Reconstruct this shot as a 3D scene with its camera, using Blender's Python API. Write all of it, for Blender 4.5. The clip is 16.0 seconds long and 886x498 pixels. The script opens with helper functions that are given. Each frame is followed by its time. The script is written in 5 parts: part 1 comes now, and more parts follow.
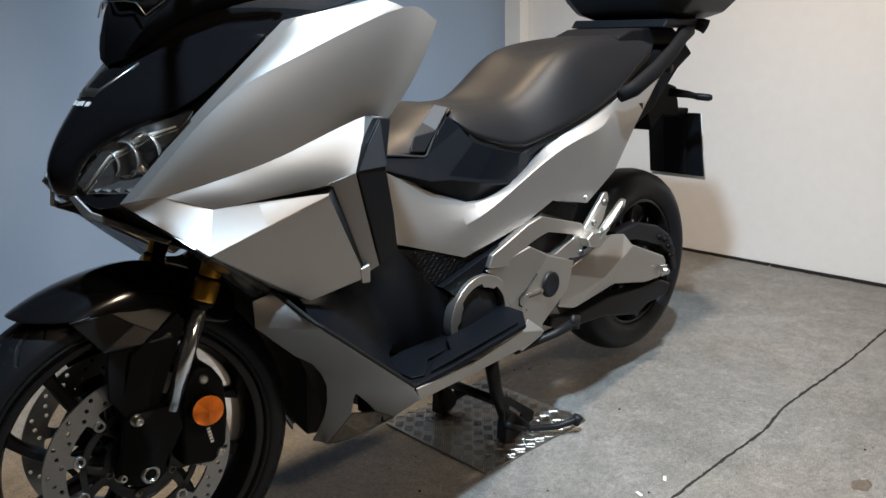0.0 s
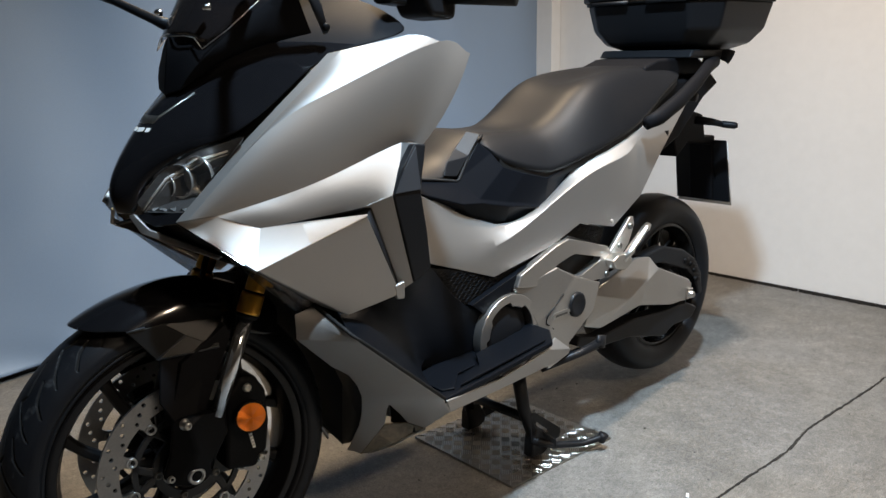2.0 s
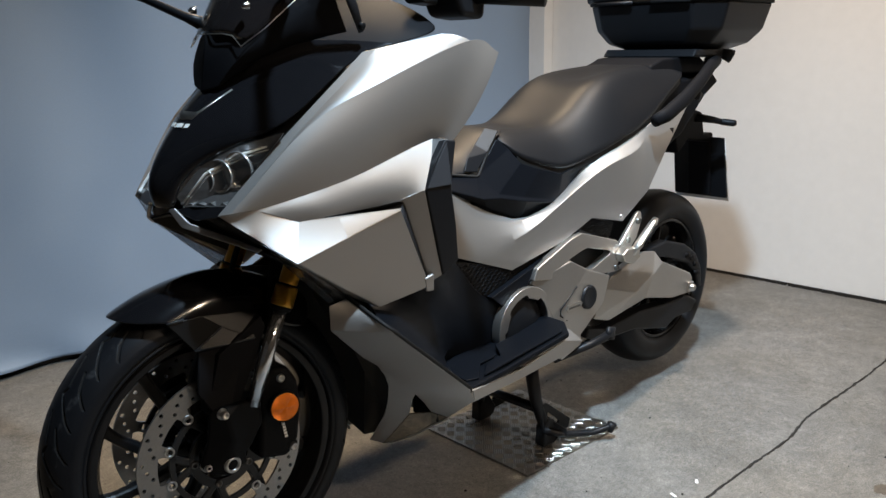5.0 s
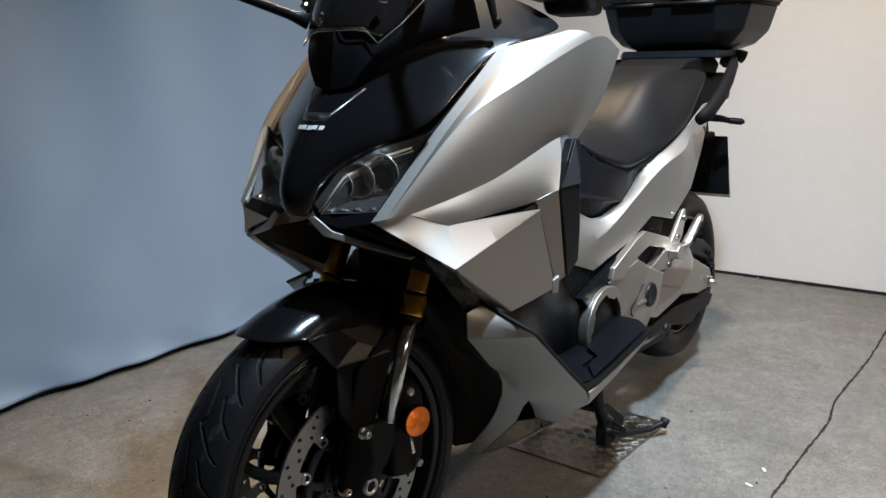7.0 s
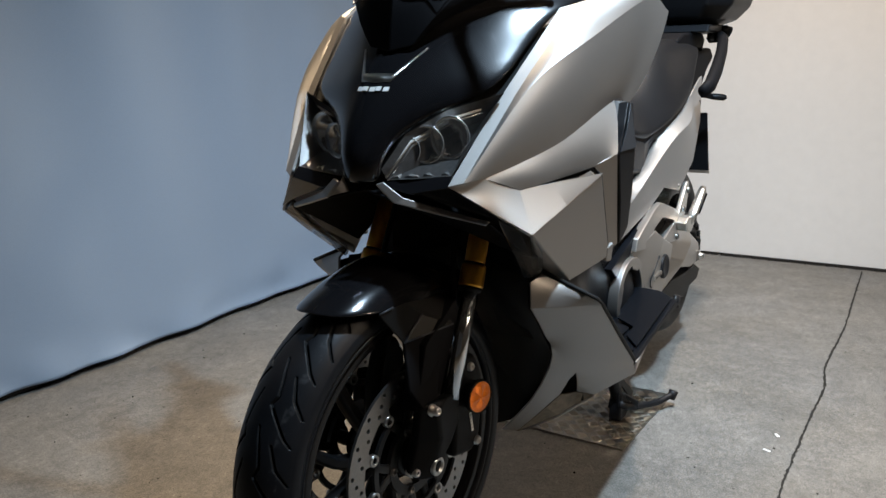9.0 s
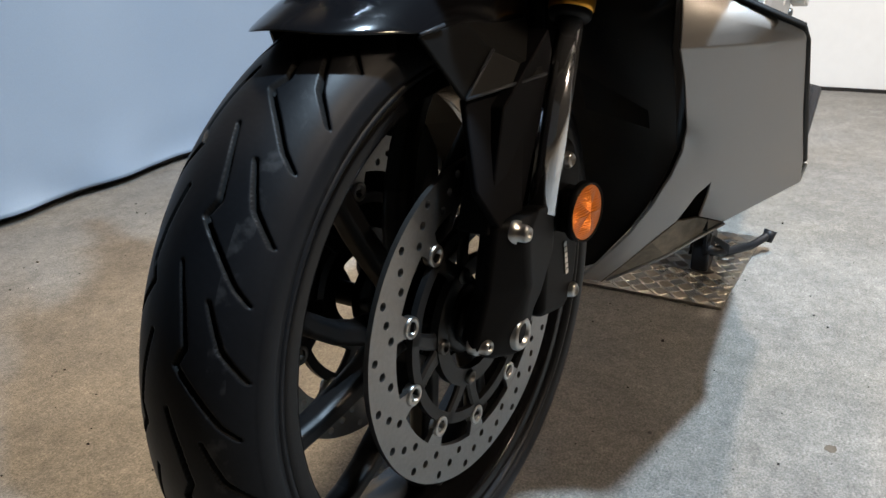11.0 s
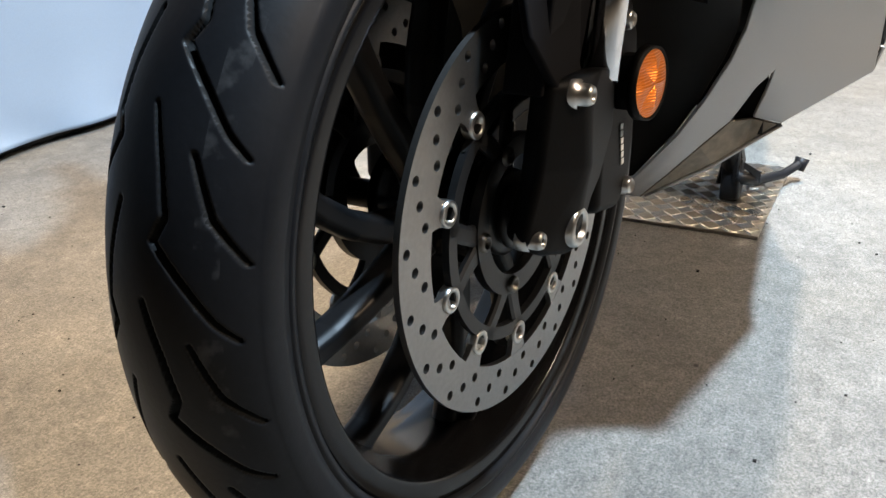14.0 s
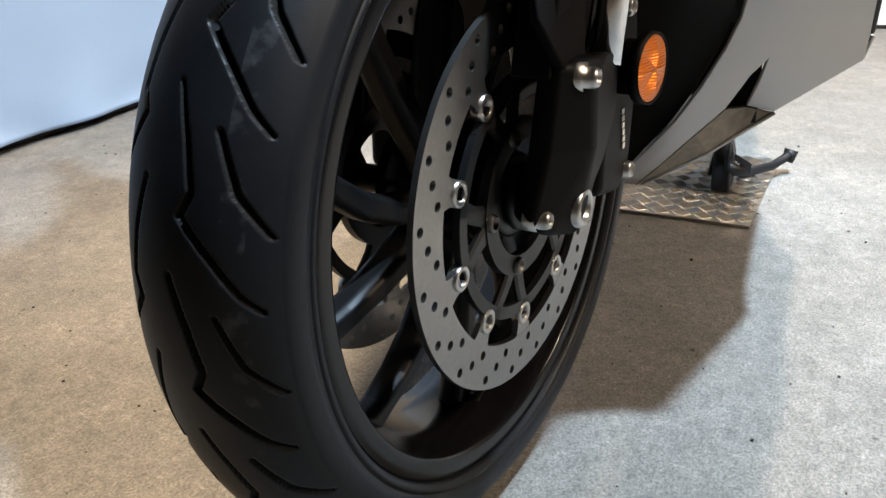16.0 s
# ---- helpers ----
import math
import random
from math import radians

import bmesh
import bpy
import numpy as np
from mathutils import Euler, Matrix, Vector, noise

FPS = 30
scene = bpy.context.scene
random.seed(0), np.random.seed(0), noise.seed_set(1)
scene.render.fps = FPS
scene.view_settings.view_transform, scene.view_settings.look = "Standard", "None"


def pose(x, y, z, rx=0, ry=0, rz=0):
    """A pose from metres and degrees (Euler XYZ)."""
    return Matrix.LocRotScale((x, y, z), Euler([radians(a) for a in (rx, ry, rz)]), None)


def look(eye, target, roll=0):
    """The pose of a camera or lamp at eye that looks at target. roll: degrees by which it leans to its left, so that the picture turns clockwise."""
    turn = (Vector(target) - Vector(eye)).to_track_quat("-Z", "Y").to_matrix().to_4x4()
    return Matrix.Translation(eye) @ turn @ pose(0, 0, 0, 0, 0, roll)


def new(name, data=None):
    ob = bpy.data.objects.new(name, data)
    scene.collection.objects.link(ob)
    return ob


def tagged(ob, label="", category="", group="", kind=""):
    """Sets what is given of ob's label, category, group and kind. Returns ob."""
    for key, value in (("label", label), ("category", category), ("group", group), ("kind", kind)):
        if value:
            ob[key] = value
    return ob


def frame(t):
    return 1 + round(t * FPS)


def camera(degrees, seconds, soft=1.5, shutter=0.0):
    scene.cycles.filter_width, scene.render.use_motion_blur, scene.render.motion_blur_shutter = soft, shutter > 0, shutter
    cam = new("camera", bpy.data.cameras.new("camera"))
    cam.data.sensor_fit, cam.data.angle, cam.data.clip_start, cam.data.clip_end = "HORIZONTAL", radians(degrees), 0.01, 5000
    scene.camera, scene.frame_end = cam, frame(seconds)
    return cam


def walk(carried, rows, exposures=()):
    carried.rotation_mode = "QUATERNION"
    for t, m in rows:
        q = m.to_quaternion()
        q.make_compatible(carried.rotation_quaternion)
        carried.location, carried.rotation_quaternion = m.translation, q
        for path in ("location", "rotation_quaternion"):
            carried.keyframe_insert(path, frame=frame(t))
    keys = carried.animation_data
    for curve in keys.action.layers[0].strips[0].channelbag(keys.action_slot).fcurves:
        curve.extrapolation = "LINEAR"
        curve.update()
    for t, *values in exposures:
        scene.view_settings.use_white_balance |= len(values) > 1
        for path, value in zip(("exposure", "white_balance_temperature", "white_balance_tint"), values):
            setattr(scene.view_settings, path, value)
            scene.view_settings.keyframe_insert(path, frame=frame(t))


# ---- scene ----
cam = camera(56.3, 16.0)
PATH = [
    (0, (-0.519, -1.303, 0.988), (0.853, 0.057, 0.469), -1.2),
    (0.5, (-0.558, -1.342, 0.988), (0.815, 0.028, 0.499), -1.2),
    (1, (-0.569, -1.345, 0.994), (0.793, 0.041, 0.52), -1.0),
    (1.5, (-0.575, -1.361, 0.997), (0.768, 0.047, 0.533), -1.1),
    (2, (-0.577, -1.361, 1.0), (0.752, 0.06, 0.539), -1.1),
    (2.5, (-0.58, -1.362, 0.997), (0.741, 0.07, 0.543), -1.1),
    (3, (-0.579, -1.362, 1.002), (0.735, 0.076, 0.547), -1.2),
    (3.5, (-0.587, -1.363, 1.0), (0.731, 0.072, 0.547), -1.2),
    (5.8, (-0.771, -1.221, 1.006), (0.669, 0.089, 0.545), -0.9),
    (6, (-0.8, -1.181, 0.983), (0.662, 0.108, 0.534), -1.1),
    (6.5, (-0.861, -1.07, 0.968), (0.639, 0.173, 0.517), -1.2),
    (7, (-0.926, -0.971, 0.989), (0.632, 0.201, 0.539), -1.2),
    (7.5, (-1.028, -0.881, 0.992), (0.572, 0.231, 0.541), -1.2),
    (8, (-1.082, -0.826, 0.988), (0.556, 0.226, 0.533), -1.1),
    (8.2, (-1.096, -0.815, 0.988), (0.556, 0.216, 0.531), -1.1),
    (10.3, (-0.745, -0.506, 0.75), (0.951, 0.397, 0.192), -1.9),
    (10.5, (-0.702, -0.456, 0.718), (0.95, 0.435, 0.028), -1.9),
    (11, (-0.609, -0.37, 0.643), (1.023, 0.515, -0.1), -2.0),
    (11.5, (-0.564, -0.337, 0.566), (1.065, 0.53, -0.206), -2.2),
    (12, (-0.532, -0.319, 0.547), (1.096, 0.535, -0.239), -2.3),
    (12.5, (-0.525, -0.301, 0.535), (1.099, 0.552, -0.262), -2.4),
    (13, (-0.539, -0.289, 0.532), (1.083, 0.563, -0.269), -2.4),
    (13.5, (-0.542, -0.286, 0.534), (1.082, 0.562, -0.267), -2.5),
    (14, (-0.543, -0.286, 0.53), (1.083, 0.556, -0.274), -2.5),
    (14.5, (-0.548, -0.284, 0.525), (1.082, 0.552, -0.279), -2.5),
    (15, (-0.56, -0.281, 0.528), (1.072, 0.55, -0.277), -2.5),
    (15.5, (-0.563, -0.284, 0.523), (1.073, 0.538, -0.283), -2.5),
    (16, (-0.567, -0.279, 0.523), (1.074, 0.534, -0.281), -2.5),
]
walk(cam, [(t, look(eye, aim, roll)) for t, eye, aim, roll in PATH],
     [(0, -0.02), (3.7, -0.04), (5.8, -0.1), (8.2, -0.1), (10.5, 0.12), (11, 0.49), (12, 0.92), (13, 1.09), (16, 1.07)])

# ---- light ----
world = bpy.data.worlds.new("world")
scene.world = world
world.use_nodes = True
world.node_tree.nodes["Background"].inputs[0].default_value = (0.75, 0.72, 0.68, 1)
world.node_tree.nodes["Background"].inputs[1].default_value = 0.25


def lamp(name, eye, target, sx, sy, power, colour, spread=180):
    data = bpy.data.lights.new(name, "AREA")
    data.shape, data.size, data.size_y, data.energy, data.color = "RECTANGLE", sx, sy, power, colour
    data.spread = radians(spread)
    ob = new(name, data)
    ob.matrix_world = look(eye, target)
    return ob


lamp("cool_panel", (0.29, -0.93, 2.80), (1.15, 0.05, 0), 0.10, 0.10, 38, (0.60, 0.80, 1.0), 88)
lamp("white_panel", (1.34, -0.50, 2.75), (2.05, -0.10, 0), 0.12, 0.12, 31, (1.0, 0.825, 0.665), 116)
lamp("warm_bulb", (1.25, 0.75, 2.8), (0.0, 0.25, 0.0), 0.5, 0.5, 18.5, (1.0, 0.76, 0.50), 72)
# Fill lamp added to lift the near side; no such source is known.
lamp("door_bulb", (0.4, -3.1, 2.7), (0.6, -1.1, 0.0), 0.3, 0.3, 13, (1.0, 0.80, 0.60), 70)

# ---- materials ----


def material(name, colour, rough=0.5, metal=0.0, grain=0.0, scale=60.0, bump=0.0, spread=0.0, coat=0.0, blotch=4.0):
    """A principled surface with fine grain and large blotches in tone and gloss."""
    m = bpy.data.materials.new(name)
    m.use_nodes = True
    nt = m.node_tree
    b = nt.nodes["Principled BSDF"]
    b.inputs["Base Color"].default_value = (*colour, 1)
    b.inputs["Roughness"].default_value = rough
    b.inputs["Metallic"].default_value = metal
    b.inputs["Coat Weight"].default_value = coat
    b.inputs["Coat Roughness"].default_value = 0.08
    if metal == 0 and max(colour) < 0.03:
        b.inputs["Specular IOR Level"].default_value = 0.3
    co = nt.nodes.new("ShaderNodeTexCoord")
    fine, big = nt.nodes.new("ShaderNodeTexNoise"), nt.nodes.new("ShaderNodeTexNoise")
    for n, sc, det in ((fine, scale, 6), (big, blotch, 4)):
        n.inputs["Scale"].default_value, n.inputs["Detail"].default_value = sc, det
        nt.links.new(co.outputs["Object"], n.inputs["Vector"])
    if grain or spread:
        mix = nt.nodes.new("ShaderNodeMix")
        mix.data_type = "FLOAT"
        mix.inputs[0].default_value = 0.5
        nt.links.new(fine.outputs["Fac"], mix.inputs[2])
        nt.links.new(big.outputs["Fac"], mix.inputs[3])
        ramp = nt.nodes.new("ShaderNodeValToRGB")
        k = grain
        ramp.color_ramp.elements[0].position, ramp.color_ramp.elements[1].position = 0.3, 0.7
        ramp.color_ramp.elements[0].color = (*[c * (1 - k) for c in colour], 1)
        ramp.color_ramp.elements[1].color = (*[min(1, c * (1 + k)) for c in colour], 1)
        nt.links.new(mix.outputs[0], ramp.inputs[0])
        nt.links.new(ramp.outputs[0], b.inputs["Base Color"])
        if spread:
            r = nt.nodes.new("ShaderNodeMapRange")
            r.inputs["To Min"].default_value, r.inputs["To Max"].default_value = max(0.02, rough - spread), rough + spread
            nt.links.new(big.outputs["Fac"], r.inputs[0])
            nt.links.new(r.outputs[0], b.inputs["Roughness"])
    if bump:
        bp = nt.nodes.new("ShaderNodeBump")
        bp.inputs["Strength"].default_value, bp.inputs["Distance"].default_value = 1.0, bump
        nt.links.new(fine.outputs["Fac"], bp.inputs["Height"])
        nt.links.new(bp.outputs[0], b.inputs["Normal"])
    return m


SILVER = material("satin_silver_paint", (0.40, 0.386, 0.37), 0.53, 0.9, 0.05, 900, 0.00003, 0.03)
CAST = material("cast_silver", (0.50, 0.48, 0.455), 0.36, 0.95, 0.07, 300, 0.00005, 0.05)
GLOSS = material("gloss_black_paint", (0.006, 0.006, 0.007), 0.14, 0.0, 0.1, 50, 0, 0.03, 0.3)
PLASTIC = material("black_plastic", (0.008, 0.0085, 0.010), 0.46, 0.0, 0.12, 700, 0.00008, 0.06)
HOOD = material("matt_black_plastic", (0.006, 0.006, 0.007), 0.62, 0.0, 0.12, 700, 0.00005, 0.05)
NAVY = material("grained_dark_plastic", (0.0036, 0.0045, 0.0064), 0.40, 0.0, 0.15, 800, 0.0001, 0.06)
DEEP = material("deep_black", (0.006, 0.006, 0.006), 0.7, 0.0, 0.1, 100)
VINYL = material("seat_vinyl", (0.0062, 0.0064, 0.0074), 0.47, 0.0, 0.15, 600, 0.0002, 0.05)
RUBBER = material("tyre_rubber", (0.0076, 0.0084, 0.0104), 0.46, 0.0, 0.22, 220, 0.00012, 0.12, 0, 14)
# Tyre rubber darkened further: the shade inside the grooves, put into the colour.
GROOVE_SHADE = material("groove_shade", (0.004, 0.004, 0.004), 0.85, 0.0, 0.2, 220)
WHEEL = material("gloss_black_wheel", (0.005, 0.005, 0.0055), 0.22, 0.0, 0.1, 300, 0, 0.05, 0.12)
CASTBLK = material("black_cast_metal", (0.0025, 0.0025, 0.003), 0.55, 0.0, 0.15, 500, 0.0001, 0.05)
CASTBLK.node_tree.nodes["Principled BSDF"].inputs["Specular IOR Level"].default_value = 0.12
SPOKEBLK = material("satin_black_paint", (0.0045, 0.0045, 0.005), 0.42, 0.0, 0.1, 300, 0, 0.05)
WINGBLK = material("satin_black_plastic", (0.006, 0.006, 0.006), 0.42, 0.0, 0.12, 700, 0.00006, 0.05)
WHEEL.node_tree.nodes["Principled BSDF"].inputs["Specular IOR Level"].default_value = 0.2
WINGBLK.node_tree.nodes["Principled BSDF"].inputs["Specular IOR Level"].default_value = 0.2
CARRIER = material("satin_black_metal", (0.014, 0.0145, 0.0155), 0.42, 0.3, 0.15, 400, 0.00005, 0.06)
RUBBER.node_tree.nodes["Principled BSDF"].inputs["Specular IOR Level"].default_value = 0.22


def scuffs(m, centre, axis, place, half):
    """A patchy paler band round the tyre's shoulder, where the rubber is roughened."""
    nt = m.node_tree
    b = nt.nodes["Principled BSDF"]
    co, off, dot = nt.nodes.new("ShaderNodeTexCoord"), nt.nodes.new("ShaderNodeVectorMath"), nt.nodes.new("ShaderNodeVectorMath")
    off.operation, dot.operation = "SUBTRACT", "DOT_PRODUCT"
    off.inputs[1].default_value, dot.inputs[1].default_value = centre, axis
    nt.links.new(co.outputs["Object"], off.inputs[0])
    nt.links.new(off.outputs[0], dot.inputs[0])
    near = nt.nodes.new("ShaderNodeMath")
    near.operation = "COMPARE"
    near.inputs[1].default_value, near.inputs[2].default_value = place, half
    nt.links.new(dot.outputs["Value"], near.inputs[0])
    patch, cut = nt.nodes.new("ShaderNodeTexNoise"), nt.nodes.new("ShaderNodeMapRange")
    patch.inputs["Scale"].default_value, patch.inputs["Detail"].default_value = 75, 7
    cut.inputs["From Min"].default_value, cut.inputs["From Max"].default_value, cut.inputs["To Max"].default_value = 0.53, 0.68, 0.55
    nt.links.new(co.outputs["Object"], patch.inputs["Vector"])
    nt.links.new(patch.outputs["Fac"], cut.inputs[0])
    fac, mix = nt.nodes.new("ShaderNodeMath"), nt.nodes.new("ShaderNodeMix")
    fac.operation, mix.data_type = "MULTIPLY", "RGBA"
    nt.links.new(near.outputs[0], fac.inputs[0])
    nt.links.new(cut.outputs[0], fac.inputs[1])
    nt.links.new(fac.outputs[0], mix.inputs[0])
    nt.links.new(b.inputs["Base Color"].links[0].from_socket, mix.inputs[6])
    mix.inputs[7].default_value = (0.055, 0.057, 0.060, 1)
    nt.links.new(mix.outputs[2], b.inputs["Base Color"])


scuffs(RUBBER, (0.014, 0.0, 0.2985), (0.1184, 0.993, 0.0), -0.040, 0.0055)
NAVY.node_tree.nodes["Principled BSDF"].inputs["Specular IOR Level"].default_value = 0.08
VINYL.node_tree.nodes["Principled BSDF"].inputs["Specular IOR Level"].default_value = 0.2
PLASTIC.node_tree.nodes["Principled BSDF"].inputs["Specular IOR Level"].default_value = 0.2
HOOD.node_tree.nodes["Principled BSDF"].inputs["Specular IOR Level"].default_value = 0.07
GOLD = material("gold_anodised", (0.80, 0.40, 0.055), 0.33, 0.8, 0.06, 200, 0, 0.04)
CHROME = material("chrome", (0.72, 0.71, 0.69), 0.18, 1.0)
FORKTUBE = material("polished_fork_tube", (0.72, 0.74, 0.77), 0.13, 0.95, 0.05, 400)
STEEL = material("brake_steel", (0.30, 0.29, 0.28), 0.36, 1.0, 0.12, 250, 0.00003, 0.08)
BOLT = material("zinc_bolt", (0.55, 0.54, 0.52), 0.3, 1.0, 0.08, 300)
DULL = material("dull_zinc", (0.16, 0.155, 0.145), 0.4, 0.9, 0.1, 300)
ALLOY = material("polished_alloy", (0.62, 0.61, 0.58), 0.34, 1.0, 0.1, 300, 0.00004, 0.06)
TRIM = material("satin_grey_trim", (0.036, 0.039, 0.045), 0.48, 0.2, 0.06, 600, 0.00003, 0.04)
LAMPCHROME = material("dull_lamp_chrome", (0.085, 0.082, 0.08), 0.30, 0.5, 0.3, 150)
DUSTY = material("dusty_silver", (0.21, 0.175, 0.13), 0.6, 0.3, 0.45, 90, 0.0003, 0.1, 0, 20)
STAIN = material("drip_stain", (0.085, 0.068, 0.05), 0.6, 0.0, 0.4, 120, 0, 0.05, 0, 60)
AMBER = material("amber_reflector", (0.80, 0.20, 0.008), 0.34, 0.55, 0.08, 300, 0.0002, 0, 0.3)
def ribs(m, step, depth):
    """Fine parallel ribs pressed into a lens."""
    nt = m.node_tree
    co, wave, bp = nt.nodes.new("ShaderNodeTexCoord"), nt.nodes.new("ShaderNodeTexWave"), nt.nodes.new("ShaderNodeBump")
    wave.bands_direction = "Z"
    wave.inputs["Scale"].default_value = 0.314 / step
    bp.inputs["Distance"].default_value = depth
    nt.links.new(co.outputs["Object"], wave.inputs["Vector"])
    nt.links.new(wave.outputs["Fac"], bp.inputs["Height"])
    nt.links.new(bp.outputs[0], nt.nodes["Principled BSDF"].inputs["Normal"])


ribs(AMBER, 0.0022, 0.0006)
MIRRORED = material("lamp_reflector", (0.86, 0.85, 0.83), 0.20, 0.85)
WHITE = material("white_wall_paint", (0.78, 0.755, 0.72), 0.75, 0.0, 0.035, 25, 0.0004, 0.05, 0, 1.3)
# For the unseen south wall: a warm tone for the silver to reflect.
BEIGE = material("beige_bounce_wall", (0.30, 0.255, 0.21), 0.8, 0.0, 0.06, 25)
# For the unseen west wall: pale and cool, to bounce fill forward.
DIM = material("grey_fill_wall", (0.34, 0.37, 0.41), 0.8, 0.0, 0.06, 25)
# Unseen ceiling, set dark so that the gloss black reflects little of it.
CEIL = material("dark_ceiling_cut", (0.05, 0.047, 0.045), 0.8, 0.0, 0.04, 25)
DARKGAP = material("dark_gap", (0.02, 0.018, 0.016), 0.9, 0.0, 0.2, 60)
EDGEWHITE = material("plate_white", (0.7, 0.7, 0.68), 0.5, 0.0, 0.05, 60)


def glass(name, colour, rough=0.02, alpha=0.25):
    m = bpy.data.materials.new(name)
    m.use_nodes = True
    b = m.node_tree.nodes["Principled BSDF"]
    b.inputs["Base Color"].default_value = (*colour, 1)
    b.inputs["Roughness"].default_value = rough
    b.inputs["Alpha"].default_value = alpha
    b.inputs["Coat Weight"].default_value = 0.5
    return m


CLEAR = glass("lamp_glass", (0.08, 0.08, 0.08), 0.03, 0.06)
SMOKE = glass("smoked_screen", (0.012, 0.010, 0.010), 0.06, 0.9)
DARKLENS = glass("dark_lens", (0.05, 0.05, 0.05), 0.05, 0.6)


def concrete():
    """Power-floated concrete: fine speckle, cloudy stains, few dark pits."""
    m = material("concrete_floor", (0.40, 0.375, 0.34), 0.6, 0.0, 0.0, 150, 0.0010)
    nt = m.node_tree
    b = nt.nodes["Principled BSDF"]
    co = nt.nodes.new("ShaderNodeTexCoord")

    def tex(scale, detail, lo, hi):
        n = nt.nodes.new("ShaderNodeTexNoise")
        n.inputs["Scale"].default_value, n.inputs["Detail"].default_value, n.inputs["Roughness"].default_value = scale, detail, 0.65
        nt.links.new(co.outputs["Object"], n.inputs["Vector"])
        r = nt.nodes.new("ShaderNodeMapRange")
        r.inputs["From Min"].default_value, r.inputs["From Max"].default_value = 0.3, 0.7
        r.inputs["To Min"].default_value, r.inputs["To Max"].default_value = lo, hi
        nt.links.new(n.outputs["Fac"], r.inputs[0])
        return r.outputs[0]

    def times(a, c):
        n = nt.nodes.new("ShaderNodeMath")
        n.operation = "MULTIPLY"
        nt.links.new(a, n.inputs[0])
        nt.links.new(c, n.inputs[1])
        return n.outputs[0]

    tone = times(times(tex(1.4, 5, 0.84, 1.13), tex(9, 6, 0.78, 1.18)), times(times(tex(32, 5, 0.80, 1.18), tex(90, 4, 0.74, 1.22)), times(tex(300, 3, 0.48, 1.44), tex(750, 2, 0.66, 1.28))))
    pits = nt.nodes.new("ShaderNodeTexVoronoi")
    pits.inputs["Scale"].default_value = 13
    nt.links.new(co.outputs["Object"], pits.inputs["Vector"])
    spot = nt.nodes.new("ShaderNodeMapRange")
    spot.inputs["From Min"].default_value, spot.inputs["From Max"].default_value = 0.025, 0.05
    spot.inputs["To Min"].default_value, spot.inputs["To Max"].default_value = 0.35, 1.0
    nt.links.new(pits.outputs["Distance"], spot.inputs[0])
    tone = times(tone, spot.outputs[0])
    col = nt.nodes.new("ShaderNodeMix")
    col.data_type = "RGBA"
    col.blend_type = "MULTIPLY"
    col.inputs[0].default_value = 1
    earth = nt.nodes.new("ShaderNodeMix")
    earth.data_type = "RGBA"
    earth.inputs[6].default_value, earth.inputs[7].default_value = (0.175, 0.170, 0.160, 1), (0.156, 0.146, 0.128, 1)
    nt.links.new(tex(2.3, 4, 0.0, 1.0), earth.inputs[0])
    nt.links.new(earth.outputs[2], col.inputs[6])
    nt.links.new(tone, col.inputs[7])
    nt.links.new(col.outputs[2], b.inputs["Base Color"])
    return m


CONCRETE = concrete()
CLOTH = material("blue_grey_backdrop", (0.24, 0.315, 0.42), 0.5, 0.0, 0.05, 300, 0.0002, 0.06, 0, 1.5)
SHEET = material("worn_aluminium_sheet", (0.35, 0.33, 0.295), 0.36, 1.0, 0.25, 120, 0.0001, 0.1, 0, 9)
PLATE = material("aluminium_plate", (0.56, 0.53, 0.48), 0.3, 1.0, 0.15, 120, 0.0001, 0.12, 0, 9)

# ---- helpers ----


def part(name, bm, mat, parent=None, label="", smooth=True):
    """Links a bmesh as one mesh object under a thing or a part."""
    me = bpy.data.meshes.new(name)
    bmesh.ops.recalc_face_normals(bm, faces=bm.faces) if len(bm.faces) < 30000 else None
    bm.to_mesh(me)
    bm.free()
    me.materials.append(mat)
    if smooth:
        me.polygons.foreach_set("use_smooth", [True] * len(me.polygons))
    ob = new(name, me)
    if parent is not None:
        ob.parent = parent
        ob.matrix_parent_inverse = parent.matrix_world.inverted()
    if label:
        tagged(ob, label=label)
    return ob


def rounded(ob, width, seg=3, angle=20):
    b = ob.modifiers.new("bevel", "BEVEL")
    b.width, b.segments, b.limit_method, b.angle_limit, b.harden_normals = width, seg, "ANGLE", radians(angle), True
    return ob


def soft(ob, levels=2):
    s = ob.modifiers.new("subsurf", "SUBSURF")
    s.levels = s.render_levels = levels
    return ob


